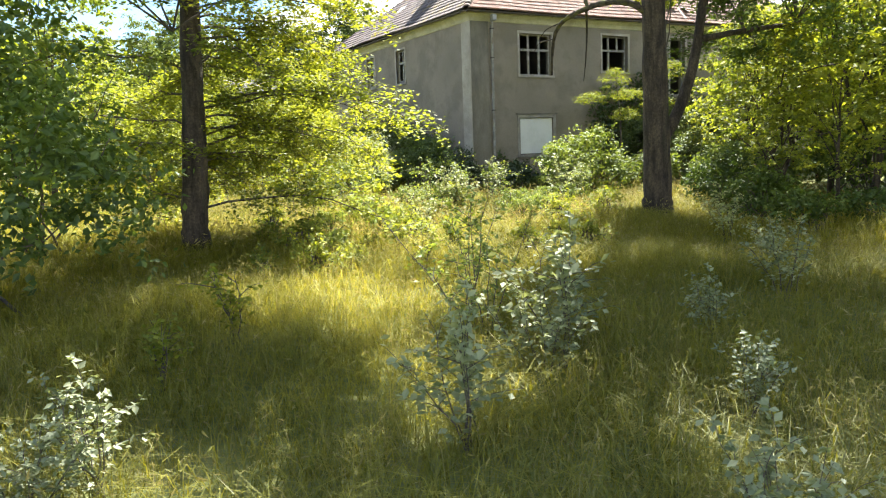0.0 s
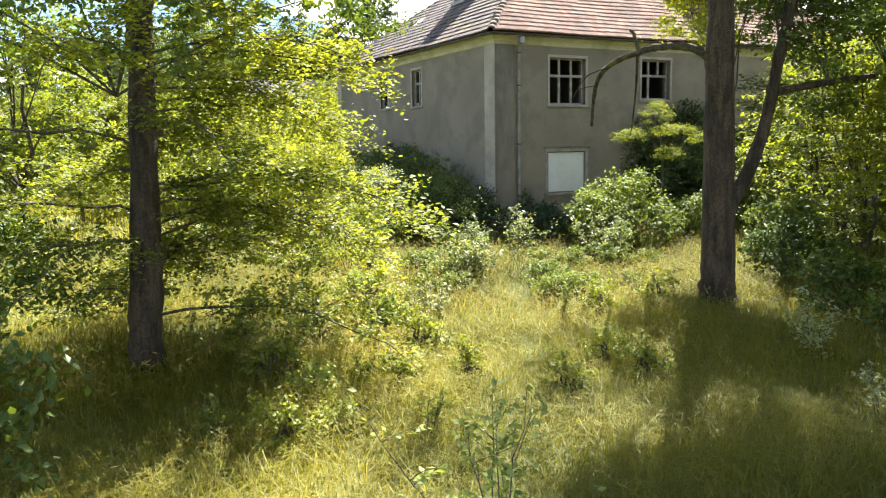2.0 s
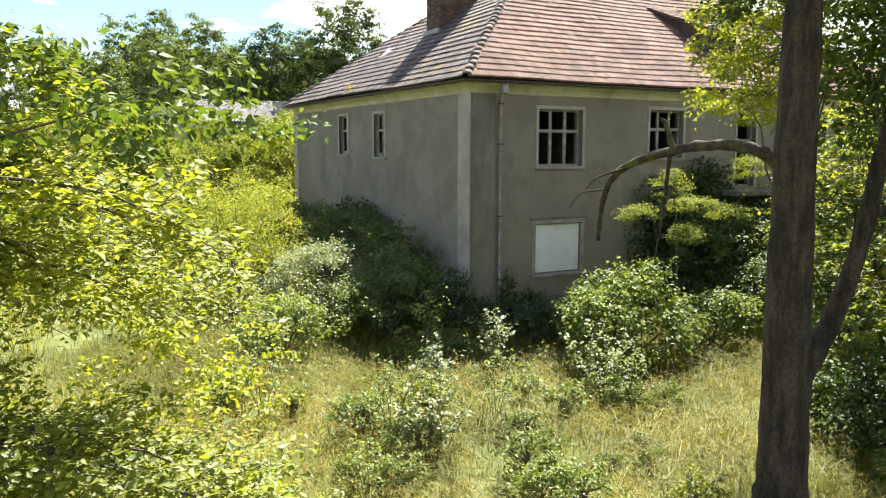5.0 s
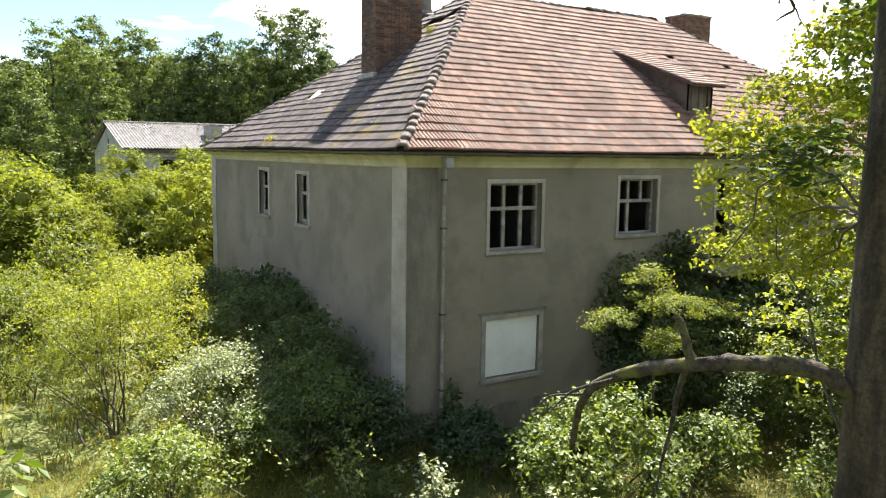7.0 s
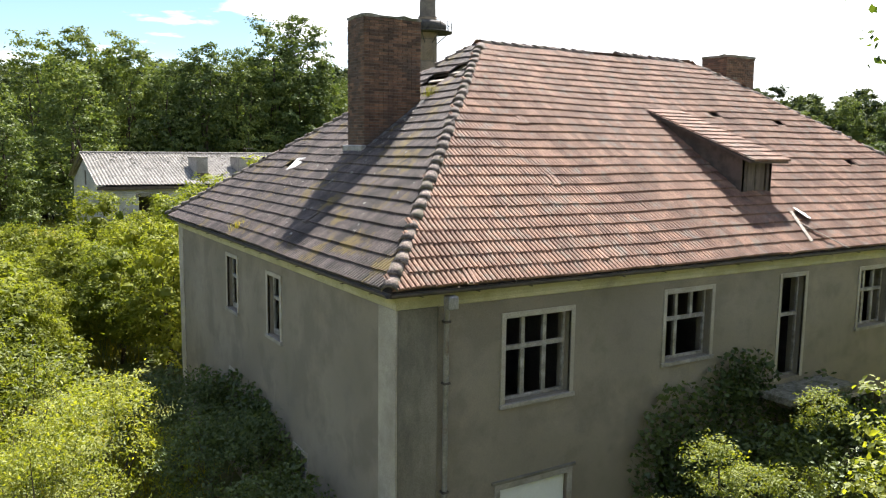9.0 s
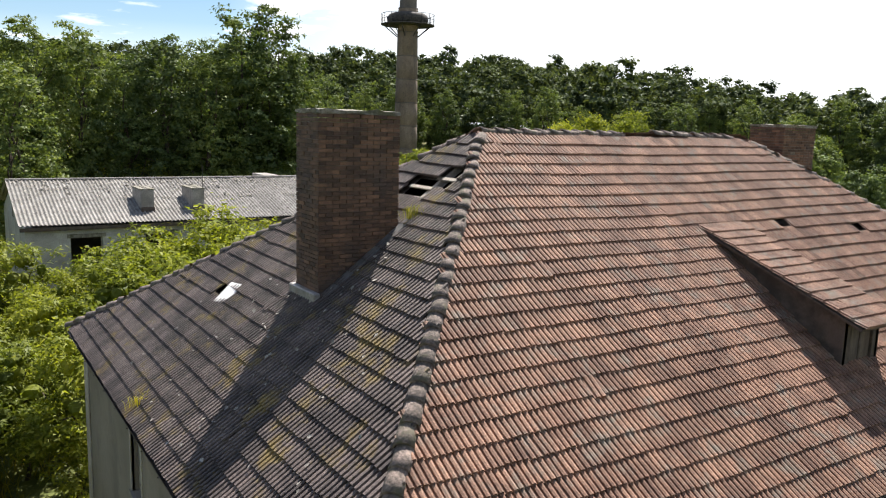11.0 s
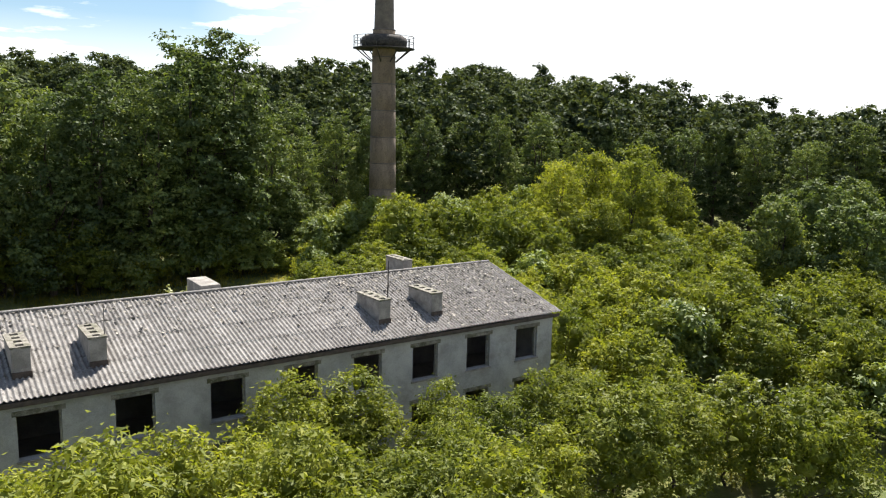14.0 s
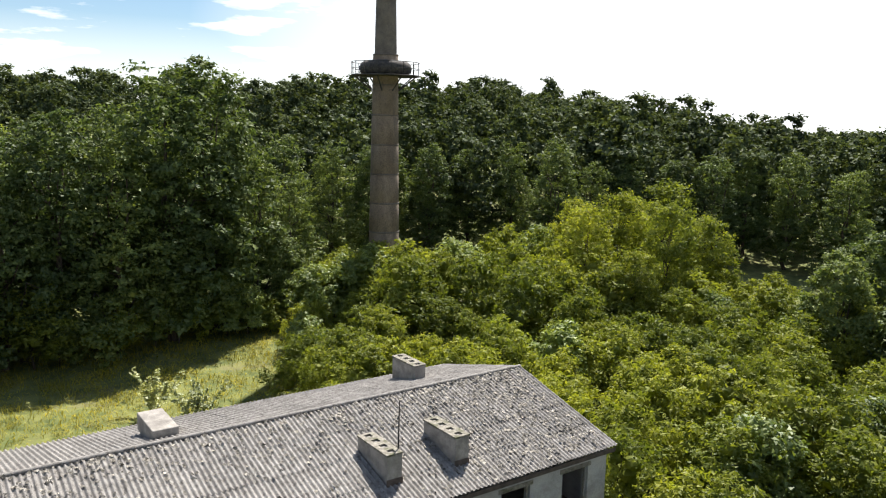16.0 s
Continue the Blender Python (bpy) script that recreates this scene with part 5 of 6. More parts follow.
def boughs(parent, rows, mat, seed, size=0.10, name="bough", label=""):
    """Flat, layered boughs: a drooping stem, side twigs in one plane, leaves along the twigs.
    rows: (start, end, reach of the longest twig)."""
    r_ = np.random.default_rng(seed)
    for a, e, reach in rows:
        stem = bent(a, e, 9, 0.30, 0.05, int(r_.integers(9999)))
        stem[:, 2] -= 0.45 * np.linspace(0, 1, 9) ** 3
        pcs = [tube_arrays(stem, np.linspace(0.026, 0.005, 9), 5, 0, 1)]
        ax = np.asarray(e, float) - np.asarray(a, float)
        ax[2] = 0; ax /= np.linalg.norm(ax)
        sd = np.array((-ax[1], ax[0], 0.0))
        length = np.linalg.norm(np.asarray(e, float) - np.asarray(a, float))
        pts = []
        for k in range(int(length * 8)):
            f = r_.uniform(0.10, 1.0)
            o = np.array([np.interp(f, np.linspace(0, 1, 9), stem[:, i]) for i in range(3)])
            w = reach * (0.35 + 0.9 * math.sin(math.pi * min(1, f * 0.8 + 0.15))) * r_.uniform(0.5, 1.1)
            d = sd * (1 if k % 2 else -1) * 0.8 + ax * r_.uniform(0.3, 0.8) + np.array((0, 0, r_.normal() * 0.30))
            tip = o + d * w - np.array((0, 0, 0.16 * w * w))
            tw = bent(o, tip, 5, 0.04, 0.02, int(r_.integers(9999)))
            pcs.append(tube_arrays(tw, np.linspace(0.007, 0.003, 5), 3, 0, 1))
            n = int(18 + 40 * w)
            g = r_.uniform(0.12, 1.05, n)
            c = np.stack([np.interp(g, np.linspace(0, 1, 5), tw[:, i]) for i in range(3)], 1)
            pts.append(c + r_.normal(size=(n, 3)) * np.array((0.085, 0.085, 0.075)))
        bo = link(name, mesh_np(name, *joined(pcs), smooth=True), TWIG, parent, label)
        link("leafage", mesh_np("leafage", *leaves(np.concatenate(pts), size, r_, 0.62, 0.9)), mat, bo, kind="stuff")


br = np.random.default_rng(77)
HR = []
for k in range(24):
    f = k / 23
    az = math.radians(-35 + 137.5 * k % 150)
    z0 = 1.9 + 3.9 * f
    L = (3.0 + 1.9 * math.sin(math.pi * (0.25 + 0.6 * f))) * br.uniform(0.75, 1.05)
    HR.append(((3.4, 15.85, z0), (3.1 + math.cos(az) * L, 15.5 + math.sin(az) * L, z0 + br.uniform(-0.2, 0.55) - 0.1 * L), br.uniform(0.75, 1.1)))
for az, L, z0, up in ((200, 3.4, 4.4, 0.2), (250, 3.0, 5.4, 0.3), (170, 3.2, 3.4, 0.0), (285, 3.2, 6.2, 0.1), (300, 2.6, 4.6, -0.2), (225, 2.6, 3.0, -0.3),
                      (20, 3.2, 6.2, 0.1), (350, 2.8, 6.9, 0.0)):
    a_ = math.radians(az)
    HR.append(((3.46, 15.9, z0), (3.05 + math.cos(a_) * L, 15.55 + math.sin(a_) * L, z0 + up), 1.0))
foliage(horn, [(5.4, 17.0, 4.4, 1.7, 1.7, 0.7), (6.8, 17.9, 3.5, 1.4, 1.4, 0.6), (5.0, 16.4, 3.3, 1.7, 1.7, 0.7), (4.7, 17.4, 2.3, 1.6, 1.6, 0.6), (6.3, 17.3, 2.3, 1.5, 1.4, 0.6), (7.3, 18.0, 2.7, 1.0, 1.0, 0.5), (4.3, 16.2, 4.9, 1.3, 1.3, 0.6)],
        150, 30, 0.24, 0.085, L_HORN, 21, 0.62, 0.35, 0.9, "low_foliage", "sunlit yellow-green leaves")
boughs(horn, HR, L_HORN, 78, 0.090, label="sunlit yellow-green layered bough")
# upper crown takes the darker oak colour, which puts its shade into the leaves
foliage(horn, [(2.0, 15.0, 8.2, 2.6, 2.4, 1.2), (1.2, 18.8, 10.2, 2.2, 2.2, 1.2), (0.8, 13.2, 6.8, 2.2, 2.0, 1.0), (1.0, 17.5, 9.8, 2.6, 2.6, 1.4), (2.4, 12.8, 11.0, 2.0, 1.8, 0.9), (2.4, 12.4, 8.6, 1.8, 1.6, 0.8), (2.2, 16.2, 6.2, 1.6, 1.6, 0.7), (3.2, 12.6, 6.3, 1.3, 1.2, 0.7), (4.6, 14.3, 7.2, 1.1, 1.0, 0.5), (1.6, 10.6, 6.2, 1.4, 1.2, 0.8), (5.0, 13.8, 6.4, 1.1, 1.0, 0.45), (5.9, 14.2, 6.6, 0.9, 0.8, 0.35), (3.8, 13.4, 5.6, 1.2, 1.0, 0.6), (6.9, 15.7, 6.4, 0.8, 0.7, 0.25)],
        600, 28, 0.25, 0.092, L_OAK_SHADE, 22, twigs=18, root=[(3.0, 15.6, 6.5), (2.9, 15.6, 8.0), (3.05, 15.55, 5.2)])


boughs(oak, [((15.5, 14.5, 6.2), (18.4, 14.6, 7.3), 0.9), ((15.5, 14.5, 6.6), (17.2, 15.8, 7.6), 0.9), ((15.9, 14.2, 7.6), (17.4, 13.6, 6.9), 0.9), ((15.4, 14.7, 5.0), (17.8, 15.8, 5.6), 0.9),
            ((15.6, 14.4, 6.9), (16.6, 13.2, 6.7), 0.7), ((17.0, 14.1, 5.65), (19.0, 14.8, 5.0), 0.9), ((18.2, 13.8, 5.8), (19.6, 12.6, 4.9), 0.9), ((15.9, 14.2, 8.0), (17.6, 15.0, 8.6), 1.0),
            ((14.3, 15.1, 8.2), (12.9, 15.6, 7.7), 0.6), ((15.45, 14.6, 5.6), (16.2, 15.6, 4.3), 0.7), ((15.7, 14.4, 7.2), (15.2, 13.3, 7.5), 0.6)], L_OAK_SHADE, 79, 0.095, label="leafy oak bough")
# more unseen lobes, added to shade the left of the meadow
foliage(horn, [(8.4, 14.4, 15.0, 1.3, 1.3, 0.7), (6.8, 15.4, 14.6, 1.5, 1.4, 0.8), (5.2, 13.8, 14.4, 1.4, 1.4, 0.7), (5.4, 16.6, 12.2, 1.8, 1.8, 0.7), (3.4, 15.0, 12.6, 1.8, 1.8, 0.7), (6.8, 18.2, 11.6, 1.6, 1.6, 0.7), (3.0, 18.4, 12.0, 1.8, 1.8, 0.8), (7.3, 14.0, 14.6, 1.2, 1.2, 0.7), (6.0, 12.4, 14.4, 1.2, 1.2, 0.7), (4.4, 15.8, 13.6, 1.8, 1.8, 0.7)], 760, 14, 0.30, 0.20, L_HORN, 23,
        name="high_crown", twigs=24, root=[(2.85, 15.6, 10.5), (2.8, 15.7, 11.3)])


def bush(name, x, y, r, h, mat, tufts, per, size, seed, label, spread=0.22, slim=0.55, n=7, flat=0.6, shell=0.45):
    """A shrub of several stems with leaf tufts from the ground up."""
    r_ = np.random.default_rng(seed)
    top = tagged(new(name), label, "shrub")
    top.location = (x, y, gz(x, y))
    blobs = []
    for i in range(n):
        a = i * 2.399
        k = r * 0.6 * math.sqrt((i + 0.3) / n)
        hh = h * r_.uniform(0.55, 0.95) * (1 - 0.35 * k / r)
        blobs.append((math.cos(a) * k, math.sin(a) * k, hh * 0.58, r * 0.48, r * 0.48, hh * 0.42))
    leafage, tuft = tufted(blobs, int(tufts * 0.85), spread * 1.4, int(per * 1.55), size, r_, 0.7, slim, flat, 0.75, -0.6, False, shell + 0.1, 1.22)
    pcs = []
    for i in range(9):
        c = tuft[r_.integers(len(tuft))]
        pcs.append(tube_arrays(bent((r_.normal() * 0.12 * r, r_.normal() * 0.12 * r, -0.1), c, 6, 0.2, 0.05, seed + i), 0.03 * np.linspace(1, 0.25, 6), 5, 0, i))
    shoots = []
    for i in range(int(10 + 6 * r)):
        c = tuft[r_.integers(len(tuft))]
        out = np.array((c[0], c[1], 0)) / max(0.3, math.hypot(c[0], c[1])) * 0.6 + np.array((0, 0, r_.uniform(0.4, 1.2)))
        e = c + out * r_.uniform(0.12, 0.30) * h ** 0.7
        st = bent(c, e, 5, 0.0, 0.02, seed + 50 + i)
        pcs.append(tube_arrays(st, 0.008 * np.linspace(1, 0.4, 5), 4, 0, i))
        f = r_.uniform(0.1, 1.05, 22)
        at = np.stack([np.interp(f, np.linspace(0, 1, 5), st[:, k]) for k in range(3)], 1) + r_.normal(size=(22, 3)) * size * 0.5
        shoots.append(leaves(at, size, r_, slim, flat))
    link("stemwork", mesh_np("stemwork", *joined(pcs), smooth=True), TWIG, top, kind="stuff")
    link("crown", mesh_np("crown", *joined([leafage, *shoots])), mat, top)
    return top


# the first three carry their deep shade in a darker leaf colour
bush("hornbeam_bush", -0.3, 11.6, 2.3, 5.2, L_OAK_SHADE, 420, 15, 0.13, 31, "dense dark hornbeam bush in deep shade", 0.27)
bush("hornbeam_bush", -2.6, 14.5, 2.8, 7.0, L_OAK_SHADE, 420, 15, 0.15, 32, "tall dark hornbeam bush at the wood's edge", 0.3)
bush("hornbeam_bush", 0.6, 17.5, 1.9, 4.2, L_OAK_SHADE, 300, 15, 0.13, 33, "dark hornbeam bush behind a trunk", 0.27)
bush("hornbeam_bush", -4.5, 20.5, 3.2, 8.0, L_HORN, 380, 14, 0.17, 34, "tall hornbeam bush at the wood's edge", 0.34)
bush("elder_bush", 18.0, 22.2, 1.8, 2.6, L_ELDER, 360, 14, 0.12, 41, "pale green elder bush in full sun", 0.2)
bush("elder_bush", 20.6, 22.0, 1.2, 1.8, L_ELDER, 220, 15, 0.12, 42, "pale green elder bush among tall grass", 0.2)
bush("elder_bush", 12.3, 28.4, 1.9, 3.0, L_SILVER, 420, 20, 0.08, 43, "silvery shrub beside the house", 0.2)
bush("elder_bush", 13.7, 27.0, 1.5, 2.9, L_ELDER, 360, 20, 0.08, 44, "bramble-like shrub near the house corner", 0.2)
bush("elder_bush", 10.6, 26.2, 1.3, 1.8, L_ELDER, 220, 14, 0.10, 45, "low shrub in the meadow", 0.2)
# these locusts use the brighter hornbeam colour for a sunlit look
bush("locust_bush", 12.2, 34.0, 2.2, 4.6, L_HORN, 380, 20, 0.10, 56, "tall yellow-green locust thicket by the side wall", 0.26, 0.4)
bush("locust_bush", 10.6, 31.0, 2.4, 4.6, L_HORN, 480, 22, 0.085, 46, "yellow-green young locust thicket", 0.26, 0.4)
bush("locust_bush", 8.6, 35.0, 2.3, 4.4, L_HORN, 380, 20, 0.10, 57, "sunlit young locust thicket in the meadow", 0.26, 0.4)
bush("locust_bush", 11.2, 38.4, 2.4, 4.8, L_HORN, 340, 15, 0.15, 58, "sunlit young locust thicket beyond the side wall", 0.28, 0.4)
bush("locust_bush", 6.2, 39.0, 2.4, 4.2, L_HORN, 300, 15, 0.15, 59, "sunlit young locust thicket in the meadow", 0.28, 0.4)
bush("creeper_bush", 22.7, 25.4, 1.1, 2.3, L_IVY, 240, 15, 0.10, 64, "low dark shrub against the front wall", 0.2)
bush("creeper_bush", 29.4, 24.7, 1.9, 4.4, L_IVY, 360, 15, 0.12, 65, "tall dark shrub grown up against the front wall", 0.24)
# two dark-leaved shrubs added in place of the shade on this ground
bush("creeper_bush", 24.2, 23.0, 1.5, 2.6, L_IVY, 300, 15, 0.11, 66, "added dark shrub standing for shade before the front wall", 0.22)
bush("creeper_bush", 26.4, 22.2, 1.6, 2.8, L_IVY, 300, 15, 0.11, 67, "added dark shrub standing for shade before the front wall", 0.22)
bush("creeper_bush", 14.9, 29.2, 1.5, 3.3, L_IVY, 380, 18, 0.085, 47, "dark creeper mound against the house wall", 0.2)
bush("creeper_bush", 14.7, 32.6, 1.7, 3.9, L_IVY, 420, 18, 0.085, 48, "dark creeper mound against the house wall", 0.2)
bush("creeper_bush", 14.6, 36.2, 1.8, 3.7, L_IVY, 380, 18, 0.085, 49, "dark creeper mound against the house wall", 0.22)
bush("creeper_bush", 17.0, 25.2, 1.0, 1.3, L_IVY, 220, 14, 0.10, 50, "low dark creeper at the house corner", 0.18)
bush("creeper_bush", 15.4, 26.6, 1.2, 1.9, L_IVY, 260, 14, 0.10, 51, "dark creeper at the house corner", 0.18)
bush("creeper_bush", 24.4, 25.2, 1.9, 4.2, L_IVY, 380, 15, 0.11, 52, "dark shrub grown up against the front wall", 0.22)
bush("creeper_bush", 27.0, 24.6, 2.1, 4.4, L_IVY, 380, 15, 0.12, 53, "dark shrub grown up against the front wall", 0.22)
bush("elder_bush", 21.6, 18.2, 1.8, 2.4, L_ELDER, 280, 14, 0.12, 54, "leafy shrub under the oak's shade", 0.22)
# shaded shrubs and undergrowth: a darker leaf colour adds to their shade
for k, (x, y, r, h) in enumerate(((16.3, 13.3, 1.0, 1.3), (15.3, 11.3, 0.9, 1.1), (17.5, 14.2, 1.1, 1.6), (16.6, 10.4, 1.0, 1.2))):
    bush("meadow_shrub", x, y, r, h, L_OAK_SHADE, 110, 12, 0.10, 170 + k, "low shrub in the shade beside an oak", 0.2)
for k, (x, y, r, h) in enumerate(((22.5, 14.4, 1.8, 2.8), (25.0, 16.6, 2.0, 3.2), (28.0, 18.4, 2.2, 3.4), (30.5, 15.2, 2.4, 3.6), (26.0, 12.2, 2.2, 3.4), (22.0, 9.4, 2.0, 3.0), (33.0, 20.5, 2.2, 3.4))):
    bush("undergrowth_bush", x, y, r, h, L_OAK_SHADE, 190, 13, 0.16, 150 + k, "dark leafy undergrowth in the wood's shade", 0.28)
# darker than the other elders, with the shade in its leaf colour
bush("elder_bush", 18.4, 16.2, 1.2, 1.7, L_OAK_SHADE, 220, 14, 0.11, 55, "shaded shrub behind the oak", 0.2)


def creeper(name, axis, pos, spots, seed, label):
    """Creeper leaves that cling to a wall; spots: centre along the wall, height, half width, half height."""
    r_ = np.random.default_rng(seed)
    pts = []
    for u, z, wu, wz, n in spots:
        d = r_.normal(size=(n, 2)) * 0.5
        d = d[np.hypot(d[:, 0], d[:, 1]) < 0.95]
        n = len(d)
        uu, zz, ww = u + d[:, 0] * wu, z + d[:, 1] * wz, 0.05 + 0.16 * r_.random(n)
        pts.append(np.stack([uu, pos - ww, zz], 1) if axis == "x" else np.stack([pos - ww, uu, zz], 1))
    top = new(name)
    for p in pts:
        link("leaf_patch", mesh_np("leaf_patch", *leaves(p, 0.13, r_, 0.75, 0.1)), L_IVY, top, kind="stuff")
    return tagged(top, label, "creeper")


creeper("wall_creeper", "y", HX0, [(31.5, 2.6, 2.2, 1.5, 1600), (34.5, 3.2, 2.6, 1.5, 2200), (37.6, 2.8, 2.4, 1.3, 1500), (28.6, 1.9, 1.3, 1.0, 800), (33.2, 4.0, 0.9, 0.5, 380)], 61, "dark creeper climbing the plaster side wall")
creeper("wall_creeper", "x", HY0, [(22.9, 3.8, 1.5, 1.9, 2000), (24.9, 5.2, 1.5, 0.9, 1000), (24.8, 3.4, 2.2, 1.8, 2200), (27.8, 3.6, 1.8, 1.6, 1500), (17.2, 2.1, 0.4, 0.8, 260)], 62, "dark creeper climbing the plaster front wall")

# young locust in front of the wall, its sunlit spray brightened by leaf colour
spr = tagged(new("locust_sapling"), "young locust with bright sunlit sprays", "tree")
limb(spr, [(20.8, 23.5, gz(20.8, 23.5) - 0.2), (20.85, 23.5, 2.6), (20.75, 23.45, 4.0), (20.5, 23.4, 5.4)], 0.05, 0.015, TWIG, name="trunk")
foliage(spr, [(19.3, 23.4, 4.6, 0.6, 0.5, 0.2), (20.4, 23.4, 5.3, 0.45, 0.45, 0.4), (21.2, 23.4, 4.75, 0.9, 0.5, 0.2), (22.6, 23.3, 4.5, 0.7, 0.5, 0.2), (23.4, 23.4, 5.7, 0.5, 0.45, 0.35), (20.8, 23.2, 4.0, 0.6, 0.5, 0.25)], 260, 26, 0.14, 0.062, L_HORN, 63, 0.45, 0.3, 0.9)
# understorey at the meadow's sunless side, its leaf colour brightened to look lit
u1 = tree("understorey_tree", 71, 7.5, 2.6, 1.4, 0.10, L_BRIGHT, 210, 24, 0.42, 0.16, "slim young hornbeam with layered leaves", "tree", 0.6, lobes=11, limbs=12, up=0.9, squash=0.4, group="understorey trees", plain=False)
u1.matrix_basis = pose(19.5, 12.6, gz(19.5, 12.6))
for x, y, rz, k in ((22.4, 15.8, 40, 1.0), (17.6, 9.2, 100, 0.9), (24.6, 18.6, 170, 1.05), (21.4, 10.2, 220, 1.1), (26.0, 14.0, 300, 1.2), (28.4, 19.6, 20, 1.15), (14.2, 5.6, 140, 0.85), (30.5, 22.0, 250, 1.1), (20.2, 16.4, 15, 0.75), (23.2, 19.6, 75, 0.8), (25.6, 21.4, 130, 0.9), (27.6, 16.6, 200, 1.2), (22.6, 12.6, 330, 1.0), (18.6, 14.6, 60, 0.6), (32.5, 19.0, 90, 1.3), (25.0, 10.5, 10, 1.3), (34.5, 23.0, 190, 1.1), (17.2, 12.0, 280, 0.55)):
    copy_thing(u1, pose(x, y, gz(x, y), 0, 0, rz) @ Matrix.Scale(k, 4))
for x, y, k in ((-1.5, 24.0, 1.0), (1.5, 30.0, 1.1), (-5.0, 30.5, 1.3), (-3.0, 38.0, 1.3), (3.5, 36.5, 0.8)):
    copy_thing(u1, pose(x, y, gz(x, y), 0, 0, 77 * x) @ Matrix.Scale(k, 4))


# ---- saplings in the meadow ----
def sapling(name, seed, h, mat, size, label, stems=3, per=26):
    r_ = np.random.default_rng(seed)
    top = new(name)
    pcs, pts = [], []
    for i in range(stems):
        e = np.array((r_.normal() * 0.22 * h, r_.normal() * 0.22 * h, h * r_.uniform(0.7, 1.0)))
        pth = bent((r_.normal() * 0.04, r_.normal() * 0.04, -0.05), e, 7, 0.05, 0.02, seed + i)
        pcs.append(tube_arrays(pth, 0.010 * np.linspace(1, 0.25, 7), 5, 0, i))
        f = r_.uniform(0.25, 1.0, per)
        c = np.stack([np.interp(f, np.linspace(0, 1, 7), pth[:, k]) for k in range(3)], 1)
        pts.append(c + r_.normal(size=(per, 3)) * (0.05 + 0.06 * (1 - f))[:, None])
        for _ in range(4):
            g = r_.uniform(0.3, 0.8)
            o = np.array([np.interp(g, np.linspace(0, 1, 7), pth[:, k]) for k in range(3)])
            q = o + np.array((r_.normal() * 0.18, r_.normal() * 0.18, r_.uniform(0.05, 0.22))) * h * 0.8
            pcs.append(tube_arrays(bent(o, q, 4, 0.02, 0.01, i), 0.005 * np.linspace(1, 0.4, 4), 4, 0, i))
            gg = r_.uniform(0.2, 1, 12)[:, None]
            pts.append(o + (q - o) * gg + r_.normal(size=(12, 3)) * 0.03)
    link("stemwork", mesh_np("stemwork", *joined(pcs), smooth=True), TWIG, top)
    link("crown", mesh_np("crown", *leaves(np.concatenate(pts), size, r_, 0.62, 0.5)), mat, top)
    return tagged(top, label, "sapling", "saplings in the meadow")


s1 = sapling("poplar_sapling", 81, 1.7, L_SILVER, 0.10, "pale-leaved poplar sapling among tall grass", 7, 42)
s1.matrix_basis = pose(4.9, 6.35, gz(4.9, 6.35)) @ Matrix.Scale(0.95, 4)
s2 = sapling("oak_sapling", 82, 1.9, L_ELDER, 0.080, "slender green sapling among tall grass", 6, 30)
s2.matrix_basis = pose(5.15, 8.75, gz(5.15, 8.75))
s3 = sapling("locust_seedling", 83, 0.9, L_LOCUST, 0.07, "low feathery seedling in shade", 4, 22)
s3.matrix_basis = pose(2.3, 9.0, gz(2.3, 9.0)) @ Matrix.Scale(1.15, 4)
for src, x, y, rz, k in ((s1, 0.55, 5.6, 60, 0.6), (s1, 0.1, 5.3, 160, 0.5), (s1, 2.95, 5.0, 10, 0.8), (s1, 4.4, 6.1, 100, 0.7), (s2, 4.7, 7.6, 70, 0.8), (s1, 5.1, 4.4, 200, 0.5), (s1, 3.3, 2.6, 30, 0.6), (s1, 8.8, 6.9, 300, 0.7), (s2, 10.4, 19.7, 40, 1.0), (s2, 11.3, 19.4, 140, 0.9), (s1, 10.9, 19.2, 140, 0.9), (s2, 13.0, 20.3, 240, 0.9),
                         (s1, 12.4, 21.5, 20, 0.9), (s2, 9.4, 18.2, 320, 0.7), (s3, 7.6, 13.4, 10, 0.8), (s1, 8.7, 16.8, 90, 0.7), (s2, 13.4, 24.0, 15, 1.1), (s1, 14.6, 23.2, 215, 1.0), (s2, 9.0, 22.4, 260, 1.0), (s3, 5.9, 11.4, 160, 0.7),
                         (s1, 11.5, 9.4, 250, 0.6), (s1, 13.0, 11.5, 45, 0.8), (s2, 15.6, 19.4, 10, 0.9), (s1, 16.0, 20.6, 100, 1.1), (s1, 6.5, 6.0, 10, 0.55), (s3, 1.2, 7.6, 100, 0.8)):
    copy_thing(src, pose(x, y, gz(x, y), 0, 0, rz) @ Matrix.Scale(k, 4))

wd = bush("meadow_weed", 10.8, 19.4, 0.55, 0.95, L_ELDER, 62, 11, 0.075, 91, "low leafy weed among the meadow grass", 0.11)
tagged(wd, category="weed", group="meadow weeds")
wd2 = bush("meadow_weed", 11.6, 20.6, 0.5, 1.0, L_HORN, 54, 11, 0.07, 92, "pale-leaved weed among the meadow grass", 0.10)
tagged(wd2, category="weed", group="meadow weeds")
wr = random.Random(12)
for k in range(84):
    y = wr.uniform(11.5, 25.5)
    x = 1.0 + 0.62 * (y - 2) + wr.uniform(-6.0, 5.0)
    if (x - OX) ** 2 + (y - OY) ** 2 < 1.5 or abs(x - (6 + (y - 9) * 0.62)) < 0.5:
        continue
    copy_thing(wr.choice((wd, wd2)), pose(x, y, gz(x, y), 0, 0, wr.uniform(0, 360)) @ Matrix.Scale(wr.uniform(0.45, 1.1), 4))

# ---- grass of the meadow ----


